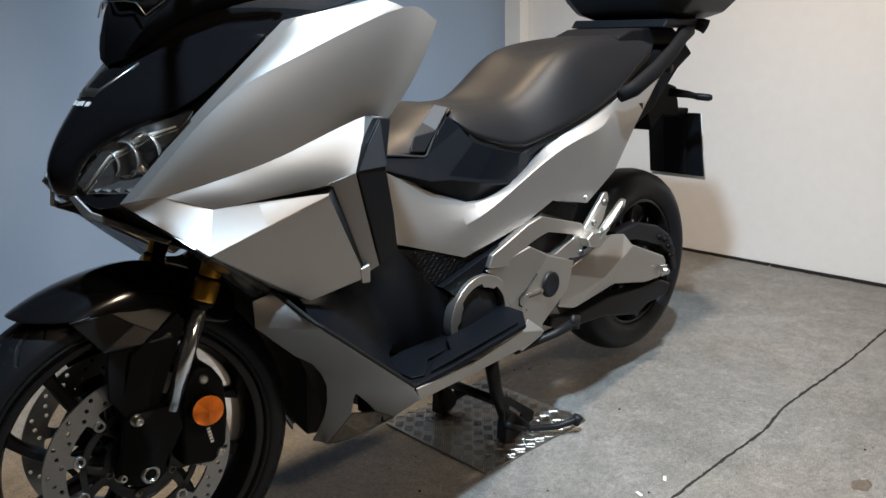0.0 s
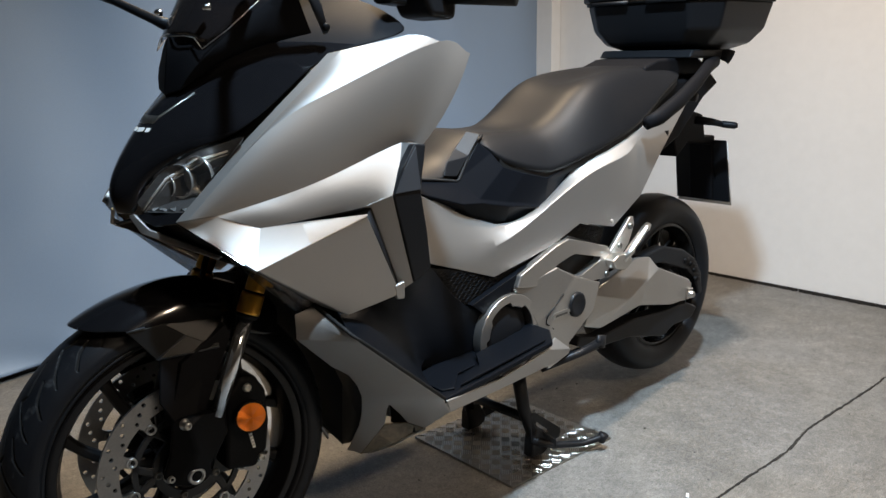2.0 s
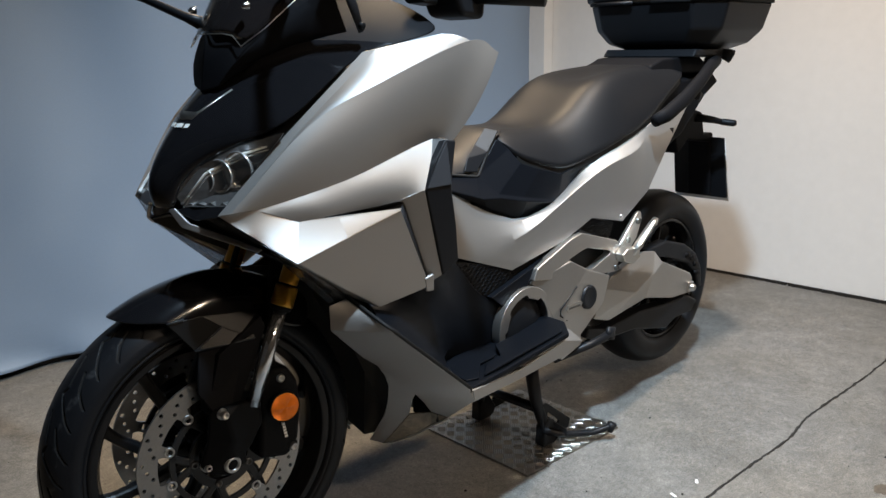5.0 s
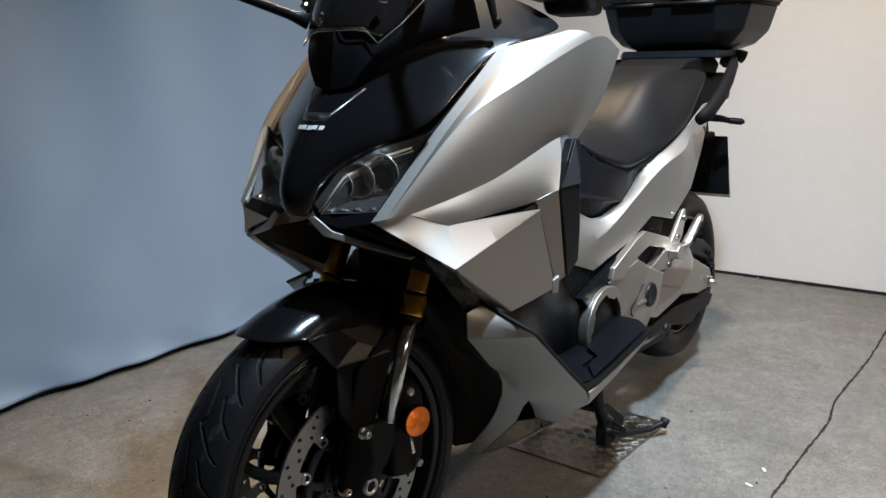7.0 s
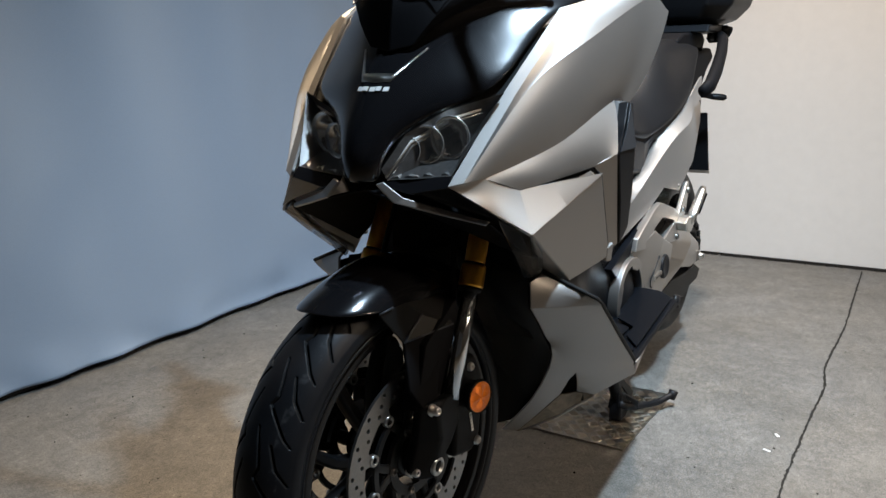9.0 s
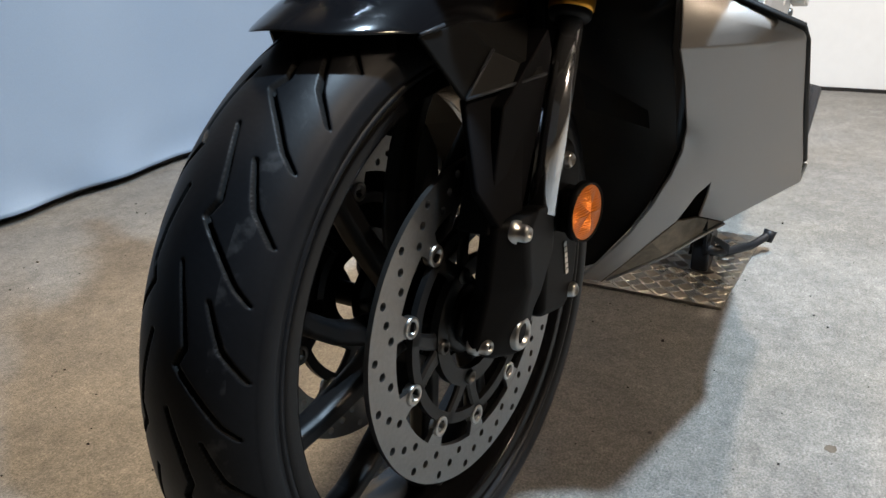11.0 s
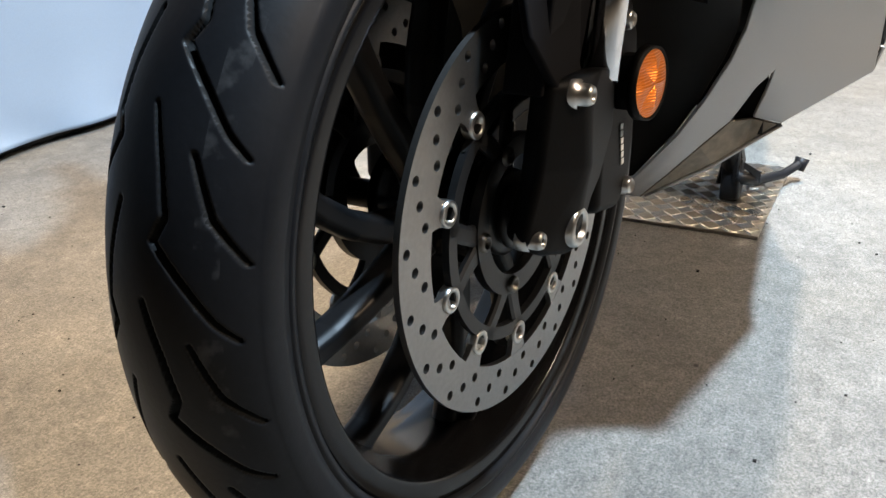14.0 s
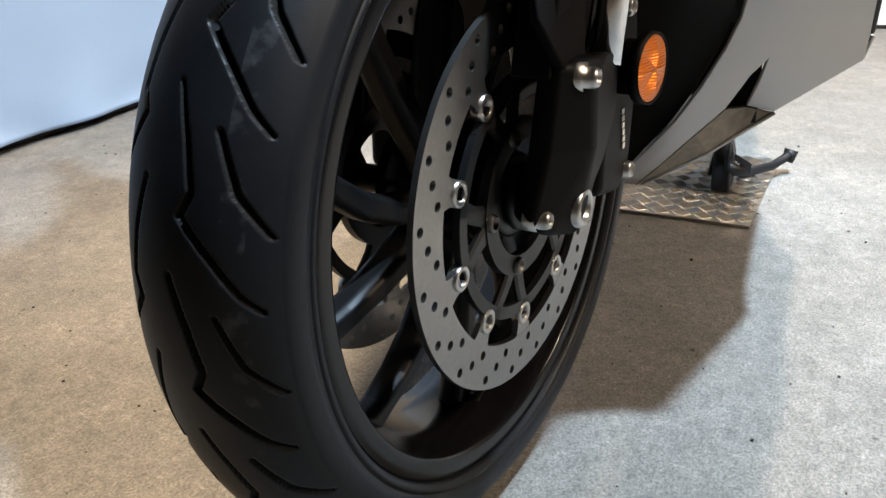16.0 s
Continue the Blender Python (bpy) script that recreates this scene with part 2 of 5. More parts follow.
def shell(name, pts, faces, mat, parent, label="", thick=0.004, width=0.004, inner=(0.5, 0, 0.6), side=1, seg=3, sub=0, hard=()):
    """A panel from named corners; y is mirrored by side; thickened inwards. sub: smooth it, keeping its rim and the hard edges ("a b c" runs)."""
    bm = bmesh.new()
    layer, corner = bm.edges.layers.float.new("crease_edge"), bm.verts.layers.float.new("crease_vert")
    vs = {k: bm.verts.new((p[0], p[1] * side, p[2])) for k, p in pts.items()}
    for f in faces:
        bm.faces.new([vs[k] for k in f.split()])
    bmesh.ops.recalc_face_normals(bm, faces=bm.faces)
    c = Vector((inner[0], inner[1] * side, inner[2]))
    if sum((f.calc_center_median() - c).dot(f.normal) * f.calc_area() for f in bm.faces) < 0:
        bmesh.ops.reverse_faces(bm, faces=bm.faces)
    if sub:
        for e in bm.edges:
            if e.is_boundary:
                e[layer] = 1.0
        for v in bm.verts:
            if v.is_boundary:
                v[corner] = 1.0
        for run in hard:
            ks = run.split()
            for a, b in zip(ks, ks[1:]):
                e = bm.edges.get((vs[a], vs[b]))
                if e:
                    e[layer] = 1.0
    me = bpy.data.meshes.new(name)
    bm.to_mesh(me)
    bm.free()
    me.materials.append(mat)
    me.polygons.foreach_set("use_smooth", [True] * len(me.polygons))
    ob = new(name, me)
    ob.parent = parent
    ob.matrix_parent_inverse = parent.matrix_world.inverted()
    if sub:
        soft(ob, sub)
    s = ob.modifiers.new("solid", "SOLIDIFY")
    s.thickness, s.offset = thick, -1
    if width:
        rounded(ob, width, seg, 35 if sub else 8)
    if label:
        tagged(ob, label=label)
    return ob


def slab(outline, y0, y1, holes=()):
    """A plate in the x-z plane between two y values, with its outline as (x, z) corners."""
    bm = bmesh.new()
    a = [bm.verts.new((x, y0, z)) for x, z in outline]
    b = [bm.verts.new((x, y1, z)) for x, z in outline]
    bm.faces.new(a)
    bm.faces.new(b[::-1])
    n = len(a)
    for i in range(n):
        bm.faces.new((a[i], b[i], b[(i + 1) % n], a[(i + 1) % n]))
    return bm


def ring_slab(outer, hole, y0, y1):
    """A plate between two closed outlines of equal length, open in the middle."""
    bm = bmesh.new()
    rows = [[bm.verts.new((x, y, z)) for x, z in line] for line, y in ((outer, y0), (hole, y0), (hole, y1), (outer, y1))]
    n = len(outer)
    for k in range(4):
        a, b = rows[k], rows[(k + 1) % 4]
        for i in range(n):
            bm.faces.new((a[i], a[(i + 1) % n], b[(i + 1) % n], b[i]))
    return bm


def box(x0, x1, y0, y1, z0, z1, bm=None):
    bm = bm or bmesh.new()
    v = [bm.verts.new((x, y, z)) for x in (x0, x1) for y in (y0, y1) for z in (z0, z1)]
    for f in ((0, 1, 3, 2), (4, 6, 7, 5), (0, 4, 5, 1), (2, 3, 7, 6), (0, 2, 6, 4), (1, 5, 7, 3)):
        bm.faces.new([v[i] for i in f])
    return bm


def tube(path, radius, n=16, bm=None, squash=1.0):
    """A rod through the points of a path; radius is one number or one for each point."""
    bm = bm or bmesh.new()
    p = [Vector(q) for q in path]
    r = radius if isinstance(radius, (list, tuple)) else [radius] * len(p)
    rings, up = [], None
    for i, q in enumerate(p):
        d = (p[min(i + 1, len(p) - 1)] - p[max(i - 1, 0)]).normalized()
        if up is None:
            up = Vector((0, 0, 1)) if abs(d.z) < 0.9 else Vector((0, 1, 0))
        a = d.cross(up).normalized()
        c = a.cross(d).normalized()
        rings.append([bm.verts.new(q + r[i] * (math.cos(t) * a + squash * math.sin(t) * c)) for t in (2 * math.pi * k / n for k in range(n))])
    for a, b in zip(rings, rings[1:]):
        for k in range(n):
            bm.faces.new((a[k], a[(k + 1) % n], b[(k + 1) % n], b[k]))
    bm.faces.new(rings[0][::-1])
    bm.faces.new(rings[-1])
    return bm


def lathe(profile, n=96, bm=None, closed=True):
    """Turns a profile of (y, r) about the y axis."""
    bm = bm or bmesh.new()
    rings = []
    for k in range(n):
        t = 2 * math.pi * k / n
        rings.append([bm.verts.new((r * math.cos(t), y, r * math.sin(t))) for y, r in profile])
    m = len(profile)
    for k in range(n):
        a, b = rings[k], rings[(k + 1) % n]
        for i in range(m if closed else m - 1):
            bm.faces.new((a[i], a[(i + 1) % m], b[(i + 1) % m], b[i]))
    return bm


def loft(sections, caps=True, closed=True):
    """Skin over rows of points, each row a ring."""
    bm = bmesh.new()
    rows = [[bm.verts.new(p) for p in s] for s in sections]
    n = len(rows[0])
    for a, b in zip(rows, rows[1:]):
        for k in range(n if closed else n - 1):
            bm.faces.new((a[k], a[(k + 1) % n], b[(k + 1) % n], b[k]))
    if caps:
        bm.faces.new(rows[0][::-1])
        bm.faces.new(rows[-1])
    return bm


def moved(bm, m):
    bmesh.ops.transform(bm, matrix=m, verts=bm.verts)
    return bm


def empty(name, x=0, y=0, z=0):
    ob = new(name)
    ob.location = (x, y, z)
    bpy.context.view_layer.update()
    return ob


# ---- the room ----
WALL_X, CLOTH_Y, X0, Y0, Y1, TOP = 2.78, 1.43, -3.2, -3.6, 2.1, 2.9
floor = tagged(part("floor", box(X0 - 0.2, WALL_X + 0.2, Y0 - 0.2, Y1 + 0.2, -0.15, 0), CONCRETE, smooth=False), "grey concrete garage floor with a long joint", "floor", kind="structure")
# The south and west walls are unseen, added to shape bounce and reflections.
for nm, b, lab in (("wall_east", (WALL_X, WALL_X + 0.15, Y0, Y1, 0.012, TOP), "white painted wall with a rough lower edge"),
                   ("wall_north", (X0, WALL_X, Y1, Y1 + 0.15, 0, TOP), "plain white wall behind the backdrop"),
                   ("wall_south", (X0, WALL_X, Y0 - 0.15, Y0, 0, TOP), "unseen beige wall, added for the silver to reflect"),
                   ("wall_west", (X0 - 0.15, X0, Y0, Y1, 0, TOP), "unseen cool grey wall, added to bounce fill onto the front")):
    tagged(part(nm, box(*b), DIM if "grey" in lab else BEIGE if "beige" in lab else WHITE, smooth=False), lab, "wall", kind="structure")
tagged(part("ceiling", box(X0, WALL_X, Y0, Y1, TOP, TOP + 0.15), CEIL, smooth=False), "unseen ceiling, added and kept dark to cut reflections", "ceiling", kind="structure")


def ragged_strip(name, pts, half, z0, z1, mat, label, seed):
    """A thin uneven strip along a polyline on the floor."""
    rnd = random.Random(seed)
    bm = bmesh.new()
    rows = []
    for (xa, ya), (xb, yb) in zip(pts, pts[1:]):
        steps = max(2, int(math.hypot(xb - xa, yb - ya) / 0.012))
        d = Vector((xb - xa, yb - ya)).normalized()
        for i in range(steps):
            f = i / steps
            j = 0.5 * half * rnd.uniform(-1, 1)
            w = half * rnd.uniform(0.5, 1.25)
            c = Vector((xa + (xb - xa) * f, ya + (yb - ya) * f)) + Vector((-d.y, d.x)) * j
            rows.append([c + Vector((-d.y, d.x)) * w, c - Vector((-d.y, d.x)) * w])
    vs = [[bm.verts.new((p.x, p.y, z)) for p in r for z in (z0, z1)] for r in rows]
    for a, b in zip(vs, vs[1:]):
        bm.faces.new((a[1], b[1], b[3], a[3]))
        bm.faces.new((a[0], b[0], b[1], a[1]))
        bm.faces.new((a[2], a[3], b[3], b[2]))
    return tagged(part(name, bm, mat, smooth=False), label, "joint", kind="structure")


ragged_strip("floor_joint", [(-3.0, -0.545), (0.2, -0.54), (0.8, -0.533), (1.15, -0.54), (1.36, -0.548), (1.53, -0.53), (1.95, -0.545), (2.75, -0.535)], 0.0032, -0.01, 0.0022, DARKGAP, "dark ragged joint across the concrete floor", 3)
ragged_strip("wall_gap", [(WALL_X - 0.004, -3.4), (WALL_X - 0.004, 0.06)], 0.007, -0.01, 0.012, DARKGAP, "dark gap under the white wall", 4)
ragged_strip("wall_gap_far", [(WALL_X - 0.002, 0.06), (WALL_X - 0.002, 1.4)], 0.005, -0.01, 0.012, DARKGAP, "dark gap under the white wall", 5)


def backdrop():
    """A hanging cloth with soft folds and a loose, crumpled hem."""
    nx, nz = 150, 60
    bm = bmesh.new()
    g = []
    for i in range(nx + 1):
        x = -3.1 + (2.80 + 3.1 - 0.02) * i / nx
        col = []
        for j in range(nz + 1):
            f = j / nz
            z = 0.022 + 2.6 * f ** 1.35
            fold = 0.026 * math.sin(x * 5.1 + 1.3 * math.sin(x * 2.3) - 0.9 * z) + 0.013 * math.sin(x * 13 + 2 * f + 1.2 * z)
            hem = 0.045 * math.exp(-z / 0.06) * (noise.noise((x * 6, 0, z * 8)) + 0.5)
            wr = 0.012 * math.exp(-((z - 1.62) / 0.12) ** 2) * noise.noise((x * 4, 3, z * 9))
            y = CLOTH_Y + fold * min(1.0, 0.12 + 1.6 * f) + 0.015 * noise.noise((x * 1.4, 7, z * 1.2)) - hem + wr
            col.append(bm.verts.new((x, y, z)))
        g.append(col)
    for a, b in zip(g, g[1:]):
        for j in range(nz):
            bm.faces.new((a[j], b[j], b[j + 1], a[j + 1]))
    ob = tagged(part("backdrop_cloth", bm, CLOTH), "blue-grey vinyl backdrop hanging down to the floor", "backdrop", kind="structure")
    s = ob.modifiers.new("solid", "SOLIDIFY")
    s.thickness, s.offset = 0.004, 0
    bar = tagged(part("backdrop_rail", tube([(-3.1, CLOTH_Y + 0.03, 0.016), (2.74, CLOTH_Y + 0.03, 0.016)], 0.015), DARKGAP), "dark rail at the foot of the backdrop", "rail", kind="structure")
    return ob


backdrop()
tagged(part("wall_post", box(WALL_X - 0.07, WALL_X - 0.003, CLOTH_Y - 0.09, CLOTH_Y + 0.3, 0, TOP), WHITE, smooth=False), "white corner post beside the backdrop", "post", kind="structure")


def checker_plate():
    """Aluminium tread plate: groups of five raised bars in alternating directions."""
    thing = empty("checker_plate", 0.93, -0.02, 0.003)
    x0, x1, y0, y1 = 0.744, 1.115, -0.185, 0.175
    skew = radians(-2.0)
    part("sheet", box(x0, x1, y0, y1, 0.002, 0.006), SHEET, thing, smooth=False)
    bm = bmesh.new()
    step = 0.0250
    d = math.sqrt(0.5)
    for i in range(-20, 40):
        for j in range(-20, 40):
            along = (i + j) % 2
            for b in range(5):
                o, ln, w = (b - 2) * 0.0049, 0.0112, 0.0010
                u, v = (step * i, step * j + o) if along else (step * i + o, step * j)
                du, dv = (ln, w) if along else (w, ln)
                cx, cy = 0.93 + (u - v) * d - 0.13, (u + v) * d - 0.25
                if not (x0 + 0.007 < cx < x1 - 0.007 and y0 + 0.007 < cy < y1 - 0.007):
                    continue
                ring = lambda k, h, z: [bm.verts.new((cx + (sx * du * k - sy * dv * h) * d, cy + (sx * du * k + sy * dv * h) * d, z)) for sx, sy in ((-1, -1), (1, -1), (1, 1), (-1, 1))]
                base = ring(1, 1, 0.006)
                top = ring(0.8 if along else 0.35, 0.35 if along else 0.8, 0.0079)
                bm.faces.new(top)
                for q in range(4):
                    bm.faces.new((base[q], base[(q + 1) % 4], top[(q + 1) % 4], top[q]))
    tagged(part("tread_pattern", bm, PLATE, thing, "raised five-bar tread pattern", smooth=False), kind="stuff")
    thing.rotation_euler = (0, 0, skew)
    return tagged(thing, "worn aluminium five-bar checker plate on the floor", "metal plate")


checker_plate()

# ---- the scooter ----
bike = tagged(empty("motor_scooter", 0.8, 0, 0), "satin silver and black maxi scooter on its centre stand", "scooter")
AXLE = Vector((0.014, 0.0, 0.2985))
STEER = Matrix.Translation(AXLE) @ pose(0, 0, 0, 0, 0, -6.8)
PIVOT = Vector((0.004, 0.0, 0.298))
TURN = Matrix.Translation(PIVOT) @ pose(0, 0, 0, 0, 0, -3.6) @ Matrix.Translation(-PIVOT)


def front_tyre(parent):
    """Round-crowned tyre; zigzag grooves sunk into a fine grid of the tread, repeated eighteen times round."""
    W, pitches = 0.0575, 18
    prof = [(-0.0500, 0.2315), (-0.0545, 0.2325), (-0.0572, 0.2340), (-0.0580, 0.2365), (-0.0578, 0.2385), (-0.0566, 0.2390), (-0.0566, 0.2402), (-0.0584, 0.2408), (-0.0594, 0.2470), (-0.0593, 0.2530), (-0.0584, 0.2588)]
    tread = [(-W + 2 * W * i / 112, 0) for i in range(113)]
    rad = lambda y: 0.2935 - 0.050 * (1 - math.sqrt(1 - (abs(y) / (W * 1.06)) ** 2))
    tread = [(y, rad(y)) for y, _ in tread]
    full = prof + tread + [(-y, r) for y, r in reversed(prof)]
    na = 90 * pitches
    ys, rs = np.array([p[0] for p in full]), np.array([p[1] for p in full])
    ang = np.arange(na) * 2 * np.pi / na
    lines = [[(13.5, -0.009), (7.7, -0.0178), (2.5, -0.0228), (0, -0.0166), (-4.4, -0.034), (-8.3, -0.0463), (-10.4, -0.0545)], [(9.1, -0.0341), (2.8, -0.0447), (-1.6, -0.0575)]]
    segs = []
    for side, off in ((1, 14.65), (-1, 4.65)):
        for line in lines:
            n = len(line) - 1
            for i in range(n):
                w0 = 0.0006 + 0.0009 * math.sin(math.pi * (i + 0.25) / (n + 0.5))
                w1 = 0.0006 + 0.0009 * math.sin(math.pi * (i + 1.25) / (n + 0.5))
                segs.append((line[i][0] + off, side * line[i][1] + 0.0035, line[i + 1][0] + off, side * line[i + 1][1] + 0.0035, w0, w1))
    A, Y = np.meshgrid(np.degrees(ang), ys, indexing="ij")
    # arc length across the crown stretches y near the shoulders
    arc = np.sign(Y) * 0.0636 * np.arcsin(np.clip(np.abs(Y) / 0.0636, 0, 0.999))
    arc_of = lambda y: math.copysign(0.0636 * math.asin(min(abs(y) / 0.0636, 0.999)), y)
    depth = np.zeros_like(A)
    per = 360 / pitches
    for a0, y0, a1, y1, w0, w1 in segs:
        for wrap in (-1, 0, 1):
            u = ((A - a0 + per / 2) % per - per / 2 + wrap * per) * math.radians(1) * 0.295
            v = arc - arc_of(y0)
            du, dv = (a1 - a0) * math.radians(1) * 0.295, arc_of(y1) - arc_of(y0)
            f = np.clip((u * du + v * dv) / (du * du + dv * dv), 0, 1)
            dist = np.hypot(u - f * du, v - f * dv)
            w = w0 + (w1 - w0) * f
            depth = np.maximum(depth, 0.0055 * np.clip((w + 0.0011 - dist) / 0.0013, 0, 1))
    inside = np.abs(Y) <= W + 1e-6
    inside &= (np.arange(len(ys))[None, :] >= len(prof)) & (np.arange(len(ys))[None, :] < len(prof) + 113)
    R = rs[None, :] - depth * inside
    T = math.pi - np.radians(A)
    co = np.stack([R * np.cos(T), np.broadcast_to(Y, R.shape), R * np.sin(T)], -1).reshape(-1, 3)
    m = len(ys)
    i, j = np.meshgrid(np.arange(na), np.arange(m - 1), indexing="ij")
    k = (i + 1) % na
    faces = np.stack([i * m + j, i * m + j + 1, k * m + j + 1, k * m + j], -1).reshape(-1, 4)
    me = bpy.data.meshes.new("tyre")
    mat4 = np.array(STEER)
    co = co @ mat4[:3, :3].T + mat4[:3, 3]
    me.from_pydata(co.tolist(), [], faces.tolist())
    me.materials.append(RUBBER)
    me.materials.append(GROOVE_SHADE)
    # Sunken faces take the darker colour that stands for groove shade.
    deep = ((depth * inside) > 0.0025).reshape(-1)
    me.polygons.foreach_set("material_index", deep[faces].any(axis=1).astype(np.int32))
    me.polygons.foreach_set("use_smooth", [True] * len(me.polygons))
    me.update()
    ob = new("tyre", me)
    ob.parent = parent
    ob.matrix_parent_inverse = parent.matrix_world.inverted()
    return tagged(ob, label="worn black rubber tyre with zigzag grooves")


def rim_profile(half, lip, base):
    """Half of the section is a flat flange with a rolled lip, then a barrel that drops towards the middle."""
    near = [(-half + 0.004, lip), (-half, lip - 0.003), (-half + 0.0006, lip - 0.009), (-half + 0.0002, base + 0.0035), (-half + 0.0008, base + 0.001), (-half + 0.0030, base - 0.0005), (-half + 0.010, base - 0.0022), (-half + 0.024, base - 0.010), (-half + 0.034, base - 0.0125)]
    inner = near + [(-y, r) for y, r in reversed(near)]
    return inner + [(half - 0.010, lip - 0.002), (half - 0.016, base + 0.006), (0, base - 0.004), (-half + 0.016, base + 0.006), (-half + 0.010, lip - 0.002)]


def spoke(r0, r1, a0, a1, w0, w1, half0, half1):
    """One tapering wheel spoke between two radii and angles (degrees)."""
    secs = []
    for f in (0, 0.1, 0.3, 0.5, 0.7, 0.85, 0.94, 1):
        a, r, w, h = radians(a0 + (a1 - a0) * f), r0 + (r1 - r0) * f, w0 + (w1 - w0) * f + 0.016 * (abs(f - 0.5) * 2) ** 8, half0 + (half1 - half0) * f
        c, t = Vector((r * math.cos(a), 0, r * math.sin(a))), Vector((-math.sin(a), 0, math.cos(a)))
        secs.append([c + t * sx * w / 2 + Vector((0, sy * h, 0)) for sx, sy in ((-0.6, -1), (0.6, -1), (1, -0.5), (1, 0.5), (0.6, 1), (-0.6, 1), (-1, 0.5), (-1, -0.5))])
    return loft(secs)


def front_wheel():
    wheel = part("front_wheel", moved(lathe(rim_profile(0.0535, 0.2330, 0.2140), 128), STEER), WHEEL, bike, "satin black cast front wheel")
    front_tyre(wheel)
    part("hub", moved(lathe([(-0.052, 0.0), (-0.052, 0.03), (-0.045, 0.042), (-0.03, 0.046), (0.03, 0.046), (0.045, 0.042), (0.052, 0.03), (0.052, 0.0)], 48, closed=False), STEER), WHEEL, wheel)
    for k in range(5):
        for inner, outer in ((134, 123.5), (184, 155)):
            arm = part("spoke", moved(spoke(0.038, 0.2085, inner + 72 * k, outer + 72 * k, 0.024, 0.020, 0.016, 0.012), STEER), SPOKEBLK, wheel, smooth=False)
            rounded(arm, 0.003, 2)
    for y, r in ((-0.062, 0.034), (-0.072, 0.027), (-0.082, 0.021)):
        part("axle_spacer", moved(lathe([(y, 0.012), (y, r - 0.003), (y + 0.002, r), (y + 0.006, r), (y + 0.008, r - 0.003), (y + 0.012, r - 0.003)], 48, closed=False), STEER), CARRIER, wheel)
    part("valve", moved(tube([(-0.002, -0.016, -0.207), (-0.002, -0.018, -0.202), (-0.003, -0.022, -0.198), (-0.006, -0.030, -0.183), (-0.006, -0.031, -0.178)], [0.008, 0.006, 0.0038, 0.0036, 0.0024], 12), STEER), CARRIER, wheel)
    return wheel


def drilled_disc(half=0.0025):
    """Brake ring 310 mm across: two rows of 10 groups of holes cut through a flat ring."""
    r0, r1, hole = 0.1195, 0.155, 0.0037
    bm = bmesh.new()
    groups = 60
    rows = (0.128, 0.1375, 0.147)
    # every sector holds one hole at one of three radii; scalloped inner edge
    order = (0, 2, 1, 0, 2, 1)
    for k in range(groups):
        a0, a1 = 2 * math.pi * k / groups, 2 * math.pi * (k + 1) / groups
        rc, ac = rows[order[k % 6]], (a0 + a1) / 2
        c = Vector((rc * math.cos(ac), 0, rc * math.sin(ac)))
        n = 16
        edge = []
        for i in range(n):
            t = 2 * math.pi * i / n
            u, v = math.cos(t), math.sin(t)
            s = 1 / max(abs(u), abs(v))
            f, g = (u * s + 1) / 2, (v * s + 1) / 2
            r, a = r0 + (r1 - r0) * f, a0 + (a1 - a0) * g
            edge.append(Vector((r * math.cos(a), 0, r * math.sin(a))))
        tn, tr = Vector((-math.sin(ac), 0, math.cos(ac))), Vector((math.cos(ac), 0, math.sin(ac)))
        ringp = [c + hole * (math.cos(2 * math.pi * i / n) * tr + math.sin(2 * math.pi * i / n) * tn) for i in range(n)]
        vs = {}
        for y in (-half, half):
            o = Vector((0, y, 0))
            vs[y] = [bm.verts.new(p + o) for p in edge], [bm.verts.new(p + o) for p in ringp]
        for i in range(n):
            j = (i + 1) % n
            for y in (-half, half):
                e, h = vs[y]
                bm.faces.new((e[i], e[j], h[j], h[i]))
            bm.faces.new((vs[-half][1][i], vs[-half][1][j], vs[half][1][j], vs[half][1][i]))
        for i in range(n):
            j = (i + 1) % n
            e0, e1 = edge[i], edge[j]
            if abs(math.hypot(e0.x, e0.z) - math.hypot(e1.x, e1.z)) < 1e-5:
                bm.faces.new((vs[-half][0][i], vs[-half][0][j], vs[half][0][j], vs[half][0][i]))
    bmesh.ops.remove_doubles(bm, verts=bm.verts, dist=0.0002)
    return bm


def disc_tab(k, half=0.0025):
    """One ear of the brake ring that carries a floating button."""
    bm = bmesh.new()
    a = radians(36 * k + 17)
    tr, tn = Vector((math.cos(a), 0, math.sin(a))), Vector((-math.sin(a), 0, math.cos(a)))
    tab = [(0.1205, -0.0125), (0.112, -0.0092), (0.1035, -0.0088), (0.1035, 0.0088), (0.112, 0.0092), (0.1205, 0.0125)]
    lo, hi = ([bm.verts.new(tr * r + tn * t + Vector((0, y, 0))) for r, t in tab] for y in (-half * 0.9, half * 0.9))
    bm.faces.new(lo)
    bm.faces.new(hi[::-1])
    for i in range(6):
        bm.faces.new((lo[i], lo[(i + 1) % 6], hi[(i + 1) % 6], hi[i]))
    return bm


def carrier_arm(k, sgn):
    a = 72 * k + 39
    return spoke(0.056, 0.098, a + sgn * 5, a + sgn * 16.5, 0.015, 0.014, 0.003, 0.003)


